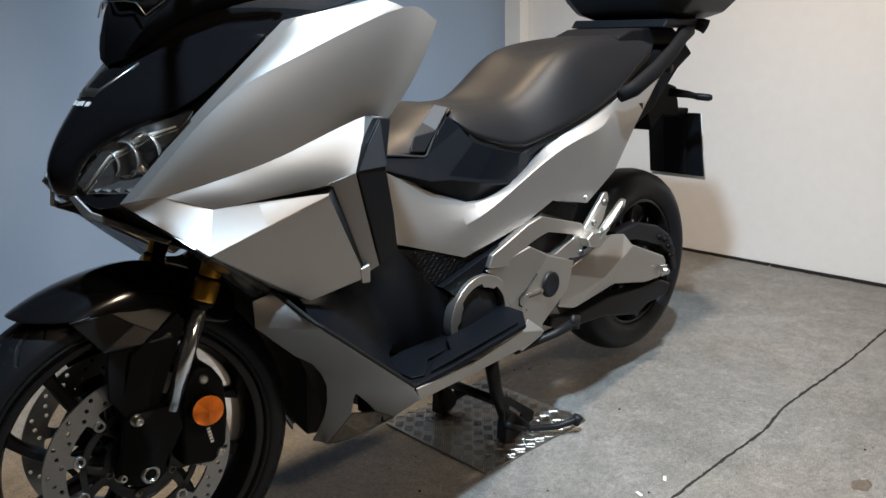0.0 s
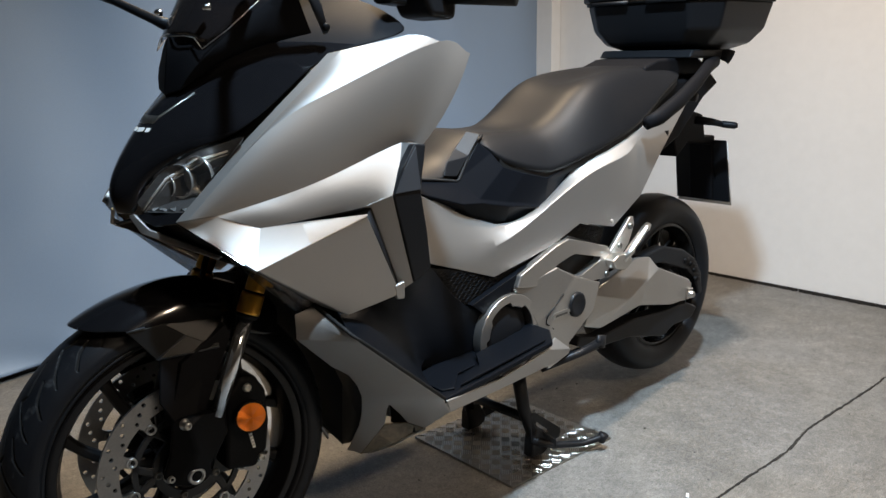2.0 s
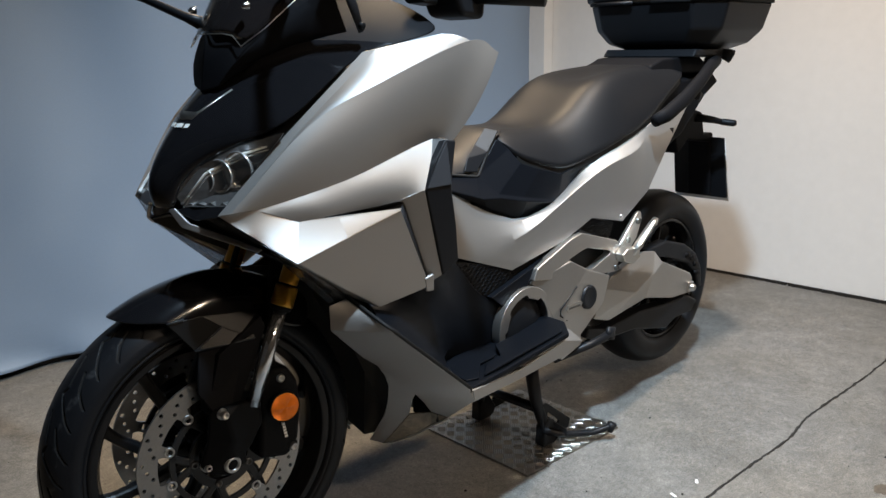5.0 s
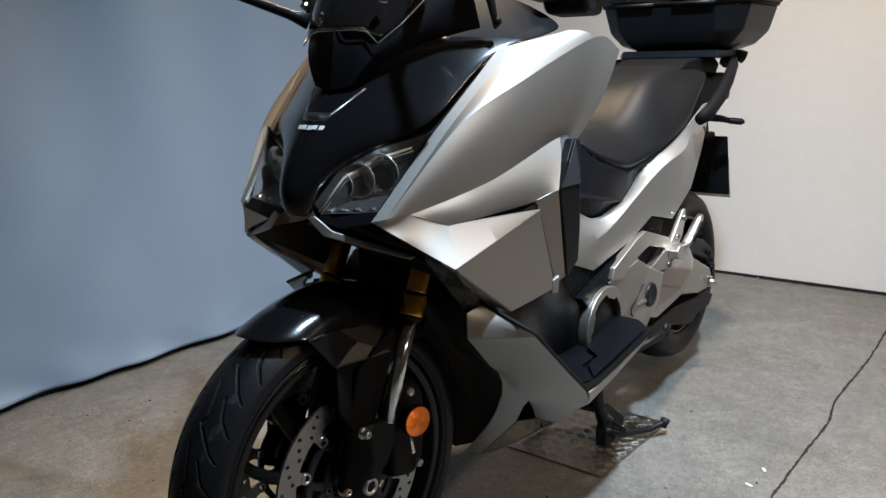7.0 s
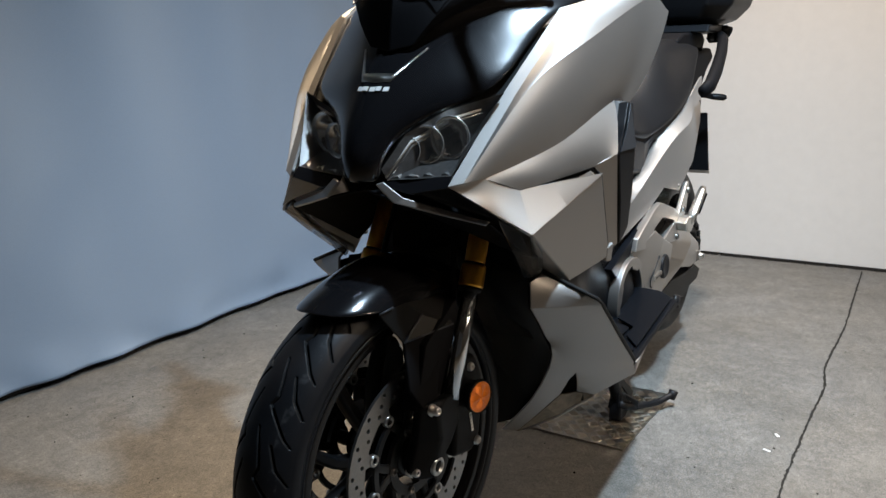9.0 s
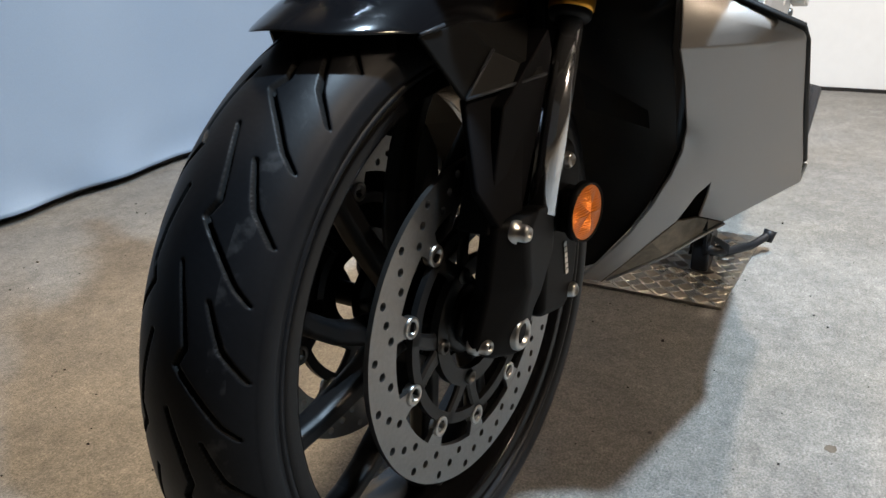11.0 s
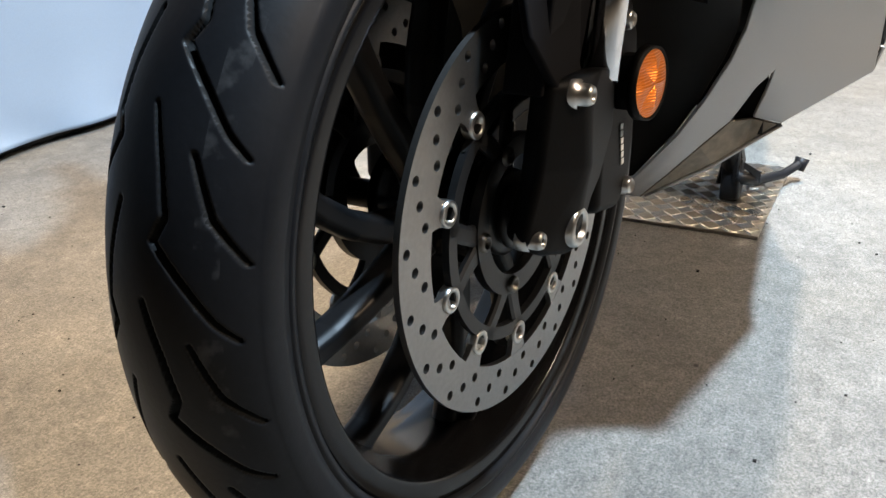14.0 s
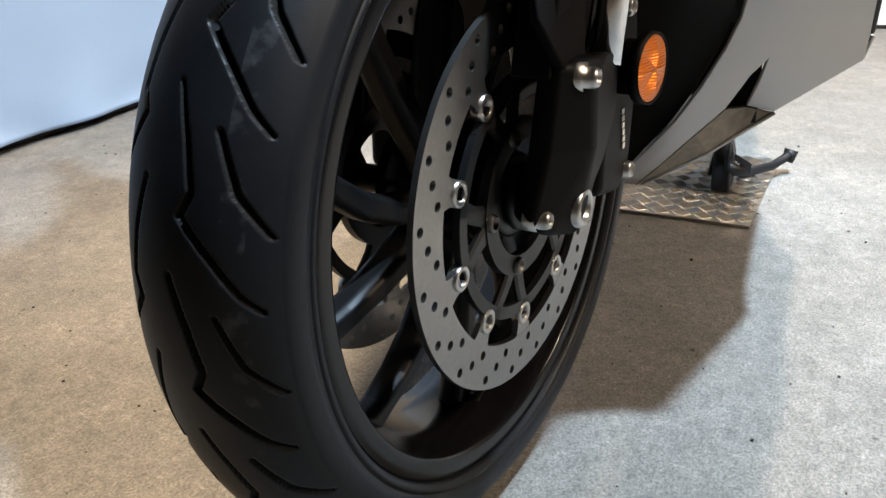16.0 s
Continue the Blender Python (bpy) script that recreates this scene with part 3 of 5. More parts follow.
def brake_disc(wheel, y):
    place = STEER @ Matrix.Translation((0, y, 0))
    disc = part("brake_disc", moved(drilled_disc(), place), STEEL, wheel, "drilled steel brake disc", smooth=False)
    part("disc_carrier", moved(lathe([(-0.003, 0.0985), (0.003, 0.0985), (0.003, 0.0885), (-0.003, 0.0885)], 80), place), CARRIER, wheel, smooth=False)
    part("carrier_ring", moved(lathe([(-0.004, 0.063), (0.004, 0.063), (0.004, 0.047), (-0.004, 0.047)], 60), place), CARRIER, wheel, smooth=False)
    for k in range(10):
        part("disc_tab", moved(disc_tab(k), place), STEEL, wheel, smooth=False)
        part("carrier_arm", moved(carrier_arm(k // 2, k % 2 * 2 - 1), place), CARRIER, wheel, smooth=False)
    s = -1 if y < 0 else 1
    for k in range(10):
        a = radians(36 * k + 17)
        bm = lathe([(s * 0.0038, 0.0058), (s * 0.0042, 0.0085), (s * 0.0036, 0.0096), (-s * 0.004, 0.0096), (-s * 0.004, 0.0058)], 24)
        part("disc_button", moved(bm, place @ Matrix.Translation((0.102 * math.cos(a), 0, 0.102 * math.sin(a)))), BOLT, wheel)
    for k in range(5):
        a = radians(72 * k + 39)
        bm = lathe([(s * 0.004, 0.0), (s * 0.0045, 0.0035), (s * 0.0072, 0.004), (s * 0.0078, 0.0052), (s * 0.0065, 0.0068), (s * 0.003, 0.0075)], 20, closed=False)
        part("disc_bolt", moved(bm, place @ Matrix.Translation((0.055 * math.cos(a), 0, 0.055 * math.sin(a)))), DULL, wheel)


wheel = front_wheel()
brake_disc(wheel, -0.066)
brake_disc(wheel, 0.066)


def sensor_ring(y):
    """Slotted speed ring: two hoops joined by short bars."""
    bm = lathe([(y, 0.0595), (y + 0.0015, 0.0595), (y + 0.0015, 0.0560), (y, 0.0560)], 90)
    lathe([(y, 0.0480), (y + 0.0015, 0.0480), (y + 0.0015, 0.036), (y, 0.036)], 90, bm)
    for k in range(45):
        a = radians(8 * k)
        c, t = Vector((math.cos(a), 0, math.sin(a))), Vector((-math.sin(a), 0, math.cos(a)))
        v = [bm.verts.new(c * r + t * w + Vector((0, yy, 0))) for r in (0.0478, 0.0562) for w in (-0.0021, 0.0021) for yy in (y, y + 0.0015)]
        for f in ((0, 1, 3, 2), (4, 6, 7, 5), (0, 4, 5, 1), (2, 3, 7, 6), (0, 2, 6, 4), (1, 5, 7, 3)):
            bm.faces.new([v[q] for q in f])
    return bm


part("sensor_ring", moved(sensor_ring(0.071), STEER), CARRIER, wheel, "slotted speed sensor ring", smooth=False)


# ---- fork, brakes and mudguard: everything that steers ----
RAKE = 0.458


def fork_x(z):
    return 0.0533 + RAKE * (z - 0.406)


def fork_leg(s):
    at = lambda z: (fork_x(z), s * (0.114 - 0.05 * (z - 0.406)), z)
    leg = part("fork_leg", moved(tube([at(0.396), at(0.575)], 0.0132, 40), TURN), FORKTUBE, bike, "chrome fork tube")
    part("fork_outer", moved(tube([at(0.598), at(0.602), at(0.90)], [0.0165, 0.0175, 0.0175], 40), TURN), GOLD, leg, "gold anodised fork outer")
    part("fork_collar", moved(tube([at(0.562), at(0.566), at(0.592), at(0.596)], [0.020, 0.021, 0.021, 0.020], 40), TURN), GOLD, leg, "gold collar")
    part("dust_seal", moved(tube([at(0.555), at(0.558), at(0.564)], [0.0175, 0.0195, 0.0195], 32), TURN), PLASTIC, leg)
    part("collar_groove", moved(tube([at(0.594), at(0.601)], 0.0168, 32), TURN), DEEP, leg)
    ft = {"a": (0.022, 0.126, 0.412), "b": (0.066, 0.122, 0.402), "c": (0.066, 0.122, 0.362), "d": (0.044, 0.120, 0.325), "e": (0.030, 0.118, 0.310), "f": (0.036, 0.110, 0.288), "g": (0.0, 0.117, 0.277), "h": (-0.036, 0.106, 0.287), "i": (-0.050, 0.099, 0.303), "j": (-0.036, 0.104, 0.345), "k": (-0.028, 0.108, 0.412), "l": (-0.006, 0.129, 0.396), "m": (0.006, 0.1255, 0.34)}
    ft = {k: tuple(TURN @ Vector((p[0], p[1] * s, p[2]))) for k, p in ft.items()}
    shell("fork_foot", ft, ["k a l", "a b l", "b c m l", "c d m", "d e m", "e f g m", "g h m", "h i j m", "j k l m"], CASTBLK, leg, "black cast axle clamp", 0.024, 0.006, tuple(TURN @ Vector((0.0, 0.0, 0.35))), seg=3)
    guard = slab([(-0.030, 0.40), (0.030, 0.395), (fork_x(0.53) - 0.018, 0.53), (fork_x(0.55) - 0.035, 0.552), (0.0, 0.50)], s * 0.074, s * 0.104)
    rounded(part("fork_guard", moved(guard, TURN), HOOD, leg), 0.002)
    tab = {"a": (-0.028, 0.084, 0.512), "b": (-0.042, 0.102, 0.440), "c": (-0.008, 0.121, 0.376), "d": (0.012, 0.119, 0.388), "e": (0.018, 0.112, 0.415), "f": (0.052, 0.098, 0.516)}
    tab = {k: tuple(TURN @ Vector((p[0], p[1] * s, p[2]))) for k, p in tab.items()}
    shell("guard_tab", tab, ["a b e f", "b c d e"], HOOD, leg, "", 0.008, 0.003, (0.0, 0.0, 0.40))
    hexa = lathe([(s * 0.108, 0.0), (s * 0.108, 0.0085), (s * 0.1205, 0.010), (s * 0.1215, 0.013), (s * 0.119, 0.0155), (s * 0.112, 0.016)], 30, closed=False)
    part("axle_end", moved(hexa, TURN @ Matrix.Translation((0.003, 0, 0.299))), BOLT, leg, "hollow hexagon axle end")
    for x, y, z, r in ((-0.0365, 0.1040, 0.301, 0.0072), (-0.0085, 0.1265, 0.399, 0.0078)):
        nut = lathe([(s * (y + 0.001), 0.0), (s * (y + 0.001), r * 0.45), (s * (y + 0.005), r * 0.5), (s * (y + 0.005), r * 0.75), (s * (y + 0.002), r * 0.95), (s * (y - 0.005), r), (s * (y - 0.005), r * 1.3), (s * (y - 0.014), r * 1.3)], 24, closed=False)
        part("pinch_bolt", moved(nut, TURN @ Matrix.Translation((x, 0, z))), BOLT, leg)
    cal = [(0.060, 0.285), (0.118, 0.272), (0.142, 0.300), (0.150, 0.355), (0.148, 0.415), (0.128, 0.448), (0.100, 0.452), (0.076, 0.425), (0.066, 0.36)]
    c = part("caliper", moved(slab(cal, s * 0.050, s * 0.112), TURN), CASTBLK, leg, "black brake caliper with pale lettering bars")
    rounded(c, 0.009, 3)
    for x, z in ((0.110, 0.430), (0.128, 0.290)):
        part("caliper_bolt", moved(lathe([(s * 0.116, 0.0), (s * 0.115, 0.004), (s * 0.119, 0.0048), (s * 0.116, 0.0075), (s * 0.110, 0.0085)], 18, closed=False), TURN @ Matrix.Translation((x, 0, z))), BOLT, leg)
    # lettering on the caliper: pale bars
    for k in range(6):
        z = 0.346 - 0.0062 * k
        part("caliper_mark", moved(box(0.106 + 0.0012 * k, 0.112 + 0.0012 * k, s * 0.1125, s * 0.1132, z - 0.0022, z + 0.0022), TURN), EDGEWHITE, leg, smooth=False)
    tilt = TURN @ Matrix.Translation((0.103, s * 0.135, 0.384)) @ pose(0, 0, 0, 0, 0, 8 * s)
    part("reflector_bracket", moved(box(-0.012, 0.012, -s * 0.002 if s < 0 else -0.03, 0.03 if s < 0 else 0.002, -0.02, 0.02), tilt), CASTBLK, leg)
    bm = bmesh.new()
    wedges, fine = 8, 6
    for w in range(wedges):
        lean = 0.0020 if w % 2 else -0.0020
        rows = []
        for q in range(fine + 1):
            a = 2 * math.pi * (w + q / fine) / wedges
            rows.append([bm.verts.new((r * math.cos(a), s * (0.0050 - 4.5 * r * r + lean * (2 * q / fine - 1) * math.sin(math.pi * r / 0.0263)), r * math.sin(a))) for r in (0.0006, 0.009, 0.018, 0.0262)])
        for a, b in zip(rows, rows[1:]):
            for q in range(3):
                bm.faces.new((a[q], a[q + 1], b[q + 1], b[q]))
    bmesh.ops.remove_doubles(bm, verts=bm.verts, dist=0.0004)
    lens = part("reflector", moved(bm, tilt), AMBER, leg, "round amber side reflector with fine ribs", smooth=False)
    part("reflector_rim", moved(lathe([(s * 0.002, 0.0268), (s * 0.003, 0.0285), (-s * 0.006, 0.0290), (-s * 0.006, 0.0266)], 48), tilt), CASTBLK, lens)
    hose = tube([(0.11, s * 0.09, 0.445), (0.105, s * 0.085, 0.52), (0.13, s * 0.07, 0.62), (0.17, s * 0.06, 0.72)], 0.0055, 10)
    part("brake_hose", moved(hose, TURN), DEEP, leg)
    return leg


for s in (-1, 1):
    fork_leg(s)
part("front_axle", moved(tube([(0, -0.1, 0.299), (0, 0.1, 0.299)], 0.012, 24), TURN), CASTBLK, bike)
part("fork_yoke", moved(slab([(0.14, 0.70), (0.22, 0.66), (0.25, 0.72), (0.17, 0.76)], -0.14, 0.14), TURN), CASTBLK, bike)


def mudguard():
    """Glossy front mudguard: an arch over the tyre with a level front lip, and angular wings down to the fork."""
    half = [
        [(-0.147, 0, 0.574), (-0.138, 0.03, 0.570), (-0.118, 0.050, 0.568), (-0.095, 0.062, 0.567), (-0.080, 0.069, 0.566)],
        [(-0.093, 0, 0.599), (-0.088, 0.03, 0.595), (-0.072, 0.052, 0.586), (-0.058, 0.066, 0.576), (-0.050, 0.073, 0.562)],
        [(-0.042, 0, 0.613), (-0.038, 0.03, 0.609), (-0.030, 0.054, 0.599), (-0.020, 0.069, 0.586), (-0.012, 0.077, 0.562)],
        [(0.010, 0, 0.621), (0.012, 0.03, 0.617), (0.015, 0.056, 0.607), (0.020, 0.071, 0.592), (0.025, 0.080, 0.555)],
        [(0.060, 0, 0.623), (0.060, 0.03, 0.619), (0.062, 0.056, 0.609), (0.065, 0.072, 0.592), (0.070, 0.081, 0.540)],
        [(0.130, 0, 0.607), (0.130, 0.03, 0.603), (0.128, 0.056, 0.594), (0.125, 0.072, 0.578), (0.120, 0.081, 0.520)],
        [(0.210, 0, 0.560), (0.208, 0.03, 0.556), (0.205, 0.056, 0.550), (0.200, 0.072, 0.540), (0.190, 0.080, 0.490)]]
    swing = lambda x, y, z: (x, y - 0.063 * x, z)
    rows = [[swing(x, -y, z) for x, y, z in reversed(r)] + [swing(*p) for p in r[1:]] for r in half]
    ob = part("front_mudguard", loft(rows, caps=False, closed=False), GLOSS, bike, "glossy black front mudguard")
    s = ob.modifiers.new("solid", "SOLIDIFY")
    s.thickness, s.offset = 0.004, 0
    soft(ob, 2)
    for sd in (-1, 1):
        g = {"a": (-0.078, 0.069, 0.564), "b": (-0.040, 0.085, 0.512), "e": (0.015, 0.083, 0.541), "f": (-0.020, 0.076, 0.568), "c": (0.060, 0.112, 0.516), "d": (0.085, 0.084, 0.56)}
        shell("mudguard_wing", {k: (p[0], p[1] * sd, p[2]) for k, p in g.items()}, ["a b e f", "b c e", "c d f e"], WINGBLK, ob, thick=0.004, width=0.0015, inner=(0.05, 0, 0.5))
        # Thin rods in a paler grey along the wing's edges.
        for q in (((0.015, 0.0845, 0.5420), (-0.0405, 0.0865, 0.512)), ((-0.0405, 0.0865, 0.512), (0.060, 0.1135, 0.5165)), ((-0.079, 0.070, 0.5655), (-0.050, 0.0745, 0.569))):
            part("wing_edge", tube([(x, y * sd, z) for x, y, z in q], 0.0015, 8), TRIM, ob, "thin paler edge")
    return ob


mudguard()

# ---- bodywork ----
P = {
    "N2": (-0.004, 0.172, 0.755), "FE2": (0.116, 0.200, 0.879), "TF2": (0.258, 0.232, 1.006), 
    "N": (-0.016, 0.153, 0.751), "FE": (0.104, 0.180, 0.873), "TF": (0.245, 0.212, 1.002), "TK": (0.368, 0.275, 1.031), "BT": (0.468, 0.322, 0.998),
    "BL": (0.388, 0.283, 0.828),
    "C0": (0.035, 0.185, 0.757), "ST": (0.097, 0.213, 0.732), "SE": (0.263, 0.266, 0.749),
    "BF": (0.308, 0.292, 0.767), "LT": (0.260, 0.283, 0.738), "CL": (0.065, 0.248, 0.673), "FT": (0.338, 0.272, 0.582), "Z": (0.245, 0.235, 0.555),
    "ZI": (0.19, 0.19, 0.585), "BB": (0.362, 0.278, 0.600), "LI": (0.285, 0.262, 0.744), "FI": (0.345, 0.262, 0.585), "SI": (0.255, 0.25, 0.735), "STI": (0.13, 0.205, 0.728),
}


def sub(keys):
    return {k: P[k] for k in keys.split()}


def spline(pts, n):
    """Points along a smooth line through the given ones, n to a stretch."""
    p = [Vector(q) for q in pts]
    p = [p[0] * 2 - p[1]] + p + [p[-1] * 2 - p[-2]]
    out = []
    for i in range(1, len(p) - 2):
        for k in range(n):
            f = k / n
            a, b, c, d = p[i - 1:i + 3]
            out.append(0.5 * (2 * b + (c - a) * f + (2 * a - 5 * b + 4 * c - d) * f * f + (3 * b - a - 3 * c + d) * f ** 3))
    return out + [p[-2]]


def straight(pts, n):
    """Points along a line with true corners, n to a stretch."""
    p = [Vector(q) for q in pts]
    return [a.lerp(b, k / n) for a, b in zip(p, p[1:]) for k in range(n)] + [p[-1]]


def side_cowl(side):
    """The big front cowl: a narrow bevel, a bright upper facet, a long flank that tucks into a groove, and a swelling lower band."""
    n = 6
    front = straight([P["N"], P["FE"], P["TF"]], 2 * n)
    bevel = straight([P["N2"], P["FE2"], P["TF2"]], 2 * n)
    rim = straight([P["N2"], P["FE2"], P["TF2"], P["TK"]], n)
    crest = spline([P["N2"], (0.119, 0.221, 0.886), (0.236, 0.266, 0.952), (0.412, 0.304, 1.019), P["BT"]], n)
    flank = spline([(0.014, 0.181, 0.757), (0.116, 0.229, 0.838), (0.226, 0.264, 0.880), (0.375, 0.291, 0.930), (0.432, 0.308, 0.915)], n)
    groove = spline([P["C0"], (0.108, 0.213, 0.774), (0.198, 0.243, 0.800), (0.352, 0.268, 0.851), (0.387, 0.281, 0.842)], n)
    belly = spline([(0.062, 0.200, 0.746), (0.130, 0.229, 0.757), (0.232, 0.260, 0.777), (0.332, 0.283, 0.810)], n)
    sill = spline([P["ST"], (0.152, 0.234, 0.7375), P["SE"], P["BF"]], n)
    bm = bmesh.new()

    def skin(rows):
        vs = [[bm.verts.new((p.x, p.y * side, p.z)) for p in r] for r in rows]
        for a, b in zip(vs, vs[1:]):
            for k in range(len(a) - 1):
                bm.faces.new((a[k], a[k + 1], b[k + 1], b[k]))

    def across(a, m, b, f):
        return a * (1 - f) * (1 - 2 * f) + m * 4 * f * (1 - f) + b * f * (2 * f - 1)

    skin([front, bevel])
    top = crest[:3 * n + 1]
    skin([[a.lerp(b, v / 5) + Vector((0, 0.004, 0.003)) * math.sin(math.pi * v / 5) * min(1, k / n) for k, (a, b) in enumerate(zip(rim, top))] for v in range(6)])
    skin([[across(a, m, b, v / 10) for a, m, b in zip(crest, flank, groove)] for v in range(11)])
    skin([[across(a, m, b, v / 6) for a, m, b in zip(groove[:3 * n + 1], belly, sill)] for v in range(7)])
    flat = lambda *ks: bm.faces.new([bm.verts.new((p[0], p[1] * side, p[2])) for p in (P[k] for k in ks)])
    flat("TF", "TK", "TF2")
    above, below = straight([P["N2"], P["C0"], P["ST"]], n), straight([P["N"], P["CL"]], 2 * n)
    skin([[across(a, (a + b) / 2 + Vector((0, -0.0035, -0.001)) * math.sin(math.pi * k / (2 * n)), b, v / 8) for k, (a, b) in enumerate(zip(above, below))] for v in range(9)])
    flat("ST", "LT", "CL")
    edge = [groove[3 * n], groove[-1], Vector(P["BL"]), Vector(P["BF"])]
    bm.faces.new([bm.verts.new((p.x, p.y * side, p.z)) for p in edge])
    bmesh.ops.remove_doubles(bm, verts=bm.verts, dist=0.0006)
    crisp = {(round(p.x, 4), round(p.z, 4)) for p in crest[n:3 * n + 1] + groove[2 * n:3 * n + 1]}
    for e in bm.edges:
        if all((round(v.co.x, 4), round(v.co.z, 4)) in crisp for v in e.verts):
            e.smooth = False
    bmesh.ops.recalc_face_normals(bm, faces=bm.faces)
    c = Vector((0.25, 0, 0.8))
    if sum((f.calc_center_median() - c).dot(f.normal) * f.calc_area() for f in bm.faces) < 0:
        bmesh.ops.reverse_faces(bm, faces=bm.faces)
    me = bpy.data.meshes.new("side_cowl")
    bm.to_mesh(me)
    bm.free()
    me.materials.append(SILVER)
    me.polygons.foreach_set("use_smooth", [True] * len(me.polygons))
    ob = new("side_cowl", me)
    ob.parent = bike
    ob.matrix_parent_inverse = bike.matrix_world.inverted()
    solid = ob.modifiers.new("solid", "SOLIDIFY")
    solid.thickness, solid.offset = 0.005, -1
    rounded(ob, 0.003, 3, 33)
    return tagged(ob, label="satin silver front side cowl with sharp facets")


for s in (-1, 1):
    cowl = side_cowl(s)
    shell("lower_cowl", sub("LT CL FT Z ZI"), ["CL LT FT Z", "CL Z ZI"], SILVER, cowl, "satin silver lower cowl facet", 0.006, 0.004, (0.2, 0, 0.65), s, 3)
    shell("cowl_channel", sub("SE BF BB FI LI"), ["SE BF BB FI LI"], SILVER, cowl, "", 0.004, 0.003, (0.25, 0, 0.68), s, 2)
    shell("cowl_slot", sub("STI SE LI SI"), ["STI SE LI SI"], DEEP, cowl, "dark air slot", 0.004, 0, (0.2, 0, 0.7), s)
    shell("slot_wall", {"a": P["LT"], "b": P["LI"], "c": P["FI"], "d": P["FT"]}, ["a b c d"], PLASTIC, cowl, "", 0.003, 0, (0.2, 0, 0.65), s)
    tip = {"a": (0.322, 0.274, 0.60), "b": (0.342, 0.278, 0.606), "c": (0.345, 0.274, 0.572), "d": (0.330, 0.268, 0.572)}
    shell("cowl_tip", tip, ["a b c d"], SILVER, cowl, "", 0.008, 0.003, (0.25, 0, 0.6), s)
    blade = {"a": (0.308, 0.294, 0.767), "b": (0.330, 0.297, 0.812), "c": (0.362, 0.291, 0.850), "d": (0.390, 0.290, 0.846), "e": (0.362, 0.306, 0.768), "f": (0.385, 0.295, 0.69), "g": (0.402, 0.283, 0.622), "h": (0.362, 0.281, 0.598), "i": (0.335, 0.29, 0.68)}
    bl = shell("cowl_blade", blade, ["a b c d e", "a e f i", "i f g h"], PLASTIC, bike, "black plastic blade behind the side cowl", 0.02, 0.004, (0.3, 0, 0.7), s, 3)
    # Paler plate over the black blade: the facet's bluish sheen as colour.
    facet = {"a": (0.311, 0.2965, 0.769), "b": (0.331, 0.3005, 0.811), "c": (0.362, 0.2945, 0.846), "d": (0.360, 0.3075, 0.772)}
    shell("blade_facet", facet, ["a b c d"], TRIM, bl, "upper facet in paler grey that stands for its sheen", 0.002, 0.001, (0.3, 0, 0.7), s)

# black nose mask, one curved piece, with the lamp openings left as recesses
CENTRE = [(0.34, 1.115), (0.22, 1.065), (0.125, 1.005), (0.066, 0.952), (0.031, 0.934), (0.001, 0.901), (-0.030, 0.862), (-0.056, 0.822), (-0.069, 0.785), (-0.058, 0.752)]
INNER = [(0.365, 0.15, 1.108), (0.28, 0.15, 1.075), (0.19, 0.12, 1.03), (0.12, 0.085, 0.975), (0.075, 0.075, 0.935), (0.030, 0.064, 0.895), (-0.012, 0.046, 0.852), (-0.042, 0.034, 0.812), (-0.052, 0.028, 0.780), (-0.040, 0.026, 0.750)]
OUTER = [(0.412, 0.24, 1.045), (0.366, 0.268, 1.031), (0.305, 0.24, 1.016), (0.243, 0.208, 1.000), (0.17, 0.192, 0.935), (0.098, 0.180, 0.882), (0.048, 0.110, 0.856), (0.004, 0.058, 0.824), (-0.028, 0.038, 0.786), (-0.028, 0.034, 0.755)]
rows = []
for c, i, o in zip(CENTRE, INNER, OUTER):
    rows.append([(*o[:1], -o[1], o[2]), (i[0], -i[1], i[2]), (c[0], 0, c[1]), i, o])
mask = part("nose_mask", loft(rows, caps=False, closed=False), GLOSS, bike, "glossy black nose mask")
mask.data.materials.append(HOOD)
for face in mask.data.polygons:
    if face.center.z > 1.02:
        face.material_index = 1
sm = mask.modifiers.new("solid", "SOLIDIFY")
sm.thickness, sm.offset = 0.005, -1
soft(mask, 2)


bpy.context.view_layer.update()
mask_true = mask.evaluated_get(bpy.context.evaluated_depsgraph_get())


def on_mask(y, z, lift=0.0015):
    hit, at, _, _ = mask_true.ray_cast(mask_true.matrix_world.inverted() @ Vector((-0.5, y, z)), Vector((1, 0, 0)))
    at = mask_true.matrix_world @ at
    return (at.x - lift, y, z)


# badge marks and a polished V emblem lie flat on the mask
for k in range(5):
    y = -0.0245 + 0.0118 * k
    bm = bmesh.new()
    bm.faces.new([bm.verts.new(on_mask(yy, z)) for yy, z in ((y - 0.0044, 0.8835), (y + 0.0044, 0.8835), (y + 0.0044, 0.8895), (y - 0.0044, 0.8895))])
    ob = part("badge_mark", bm, EDGEWHITE, mask, smooth=False)
    ob.modifiers.new("solid", "SOLIDIFY").thickness = 0.0015
em = {k: on_mask(y, z, 0.0025) for k, (y, z) in {"a": (-0.026, 0.897), "m": (0, 0.8965), "b": (0.026, 0.897), "c": (0.031, 0.905), "d": (-0.031, 0.905), "e": (0.060, 0.944), "f": (0.0575, 0.945), "g": (-0.060, 0.944), "h": (-0.0575, 0.945), "i": (0.027, 0.908), "n": (0, 0.909), "j": (-0.027, 0.908)}.items()}
shell("nose_emblem", em, ["a m n j", "m b i n", "b c i", "a j d", "c e f i", "d j h g"], BOLT, mask, "pale polished emblem plate", 0.002, 0, (0.3, 0, 0.9))
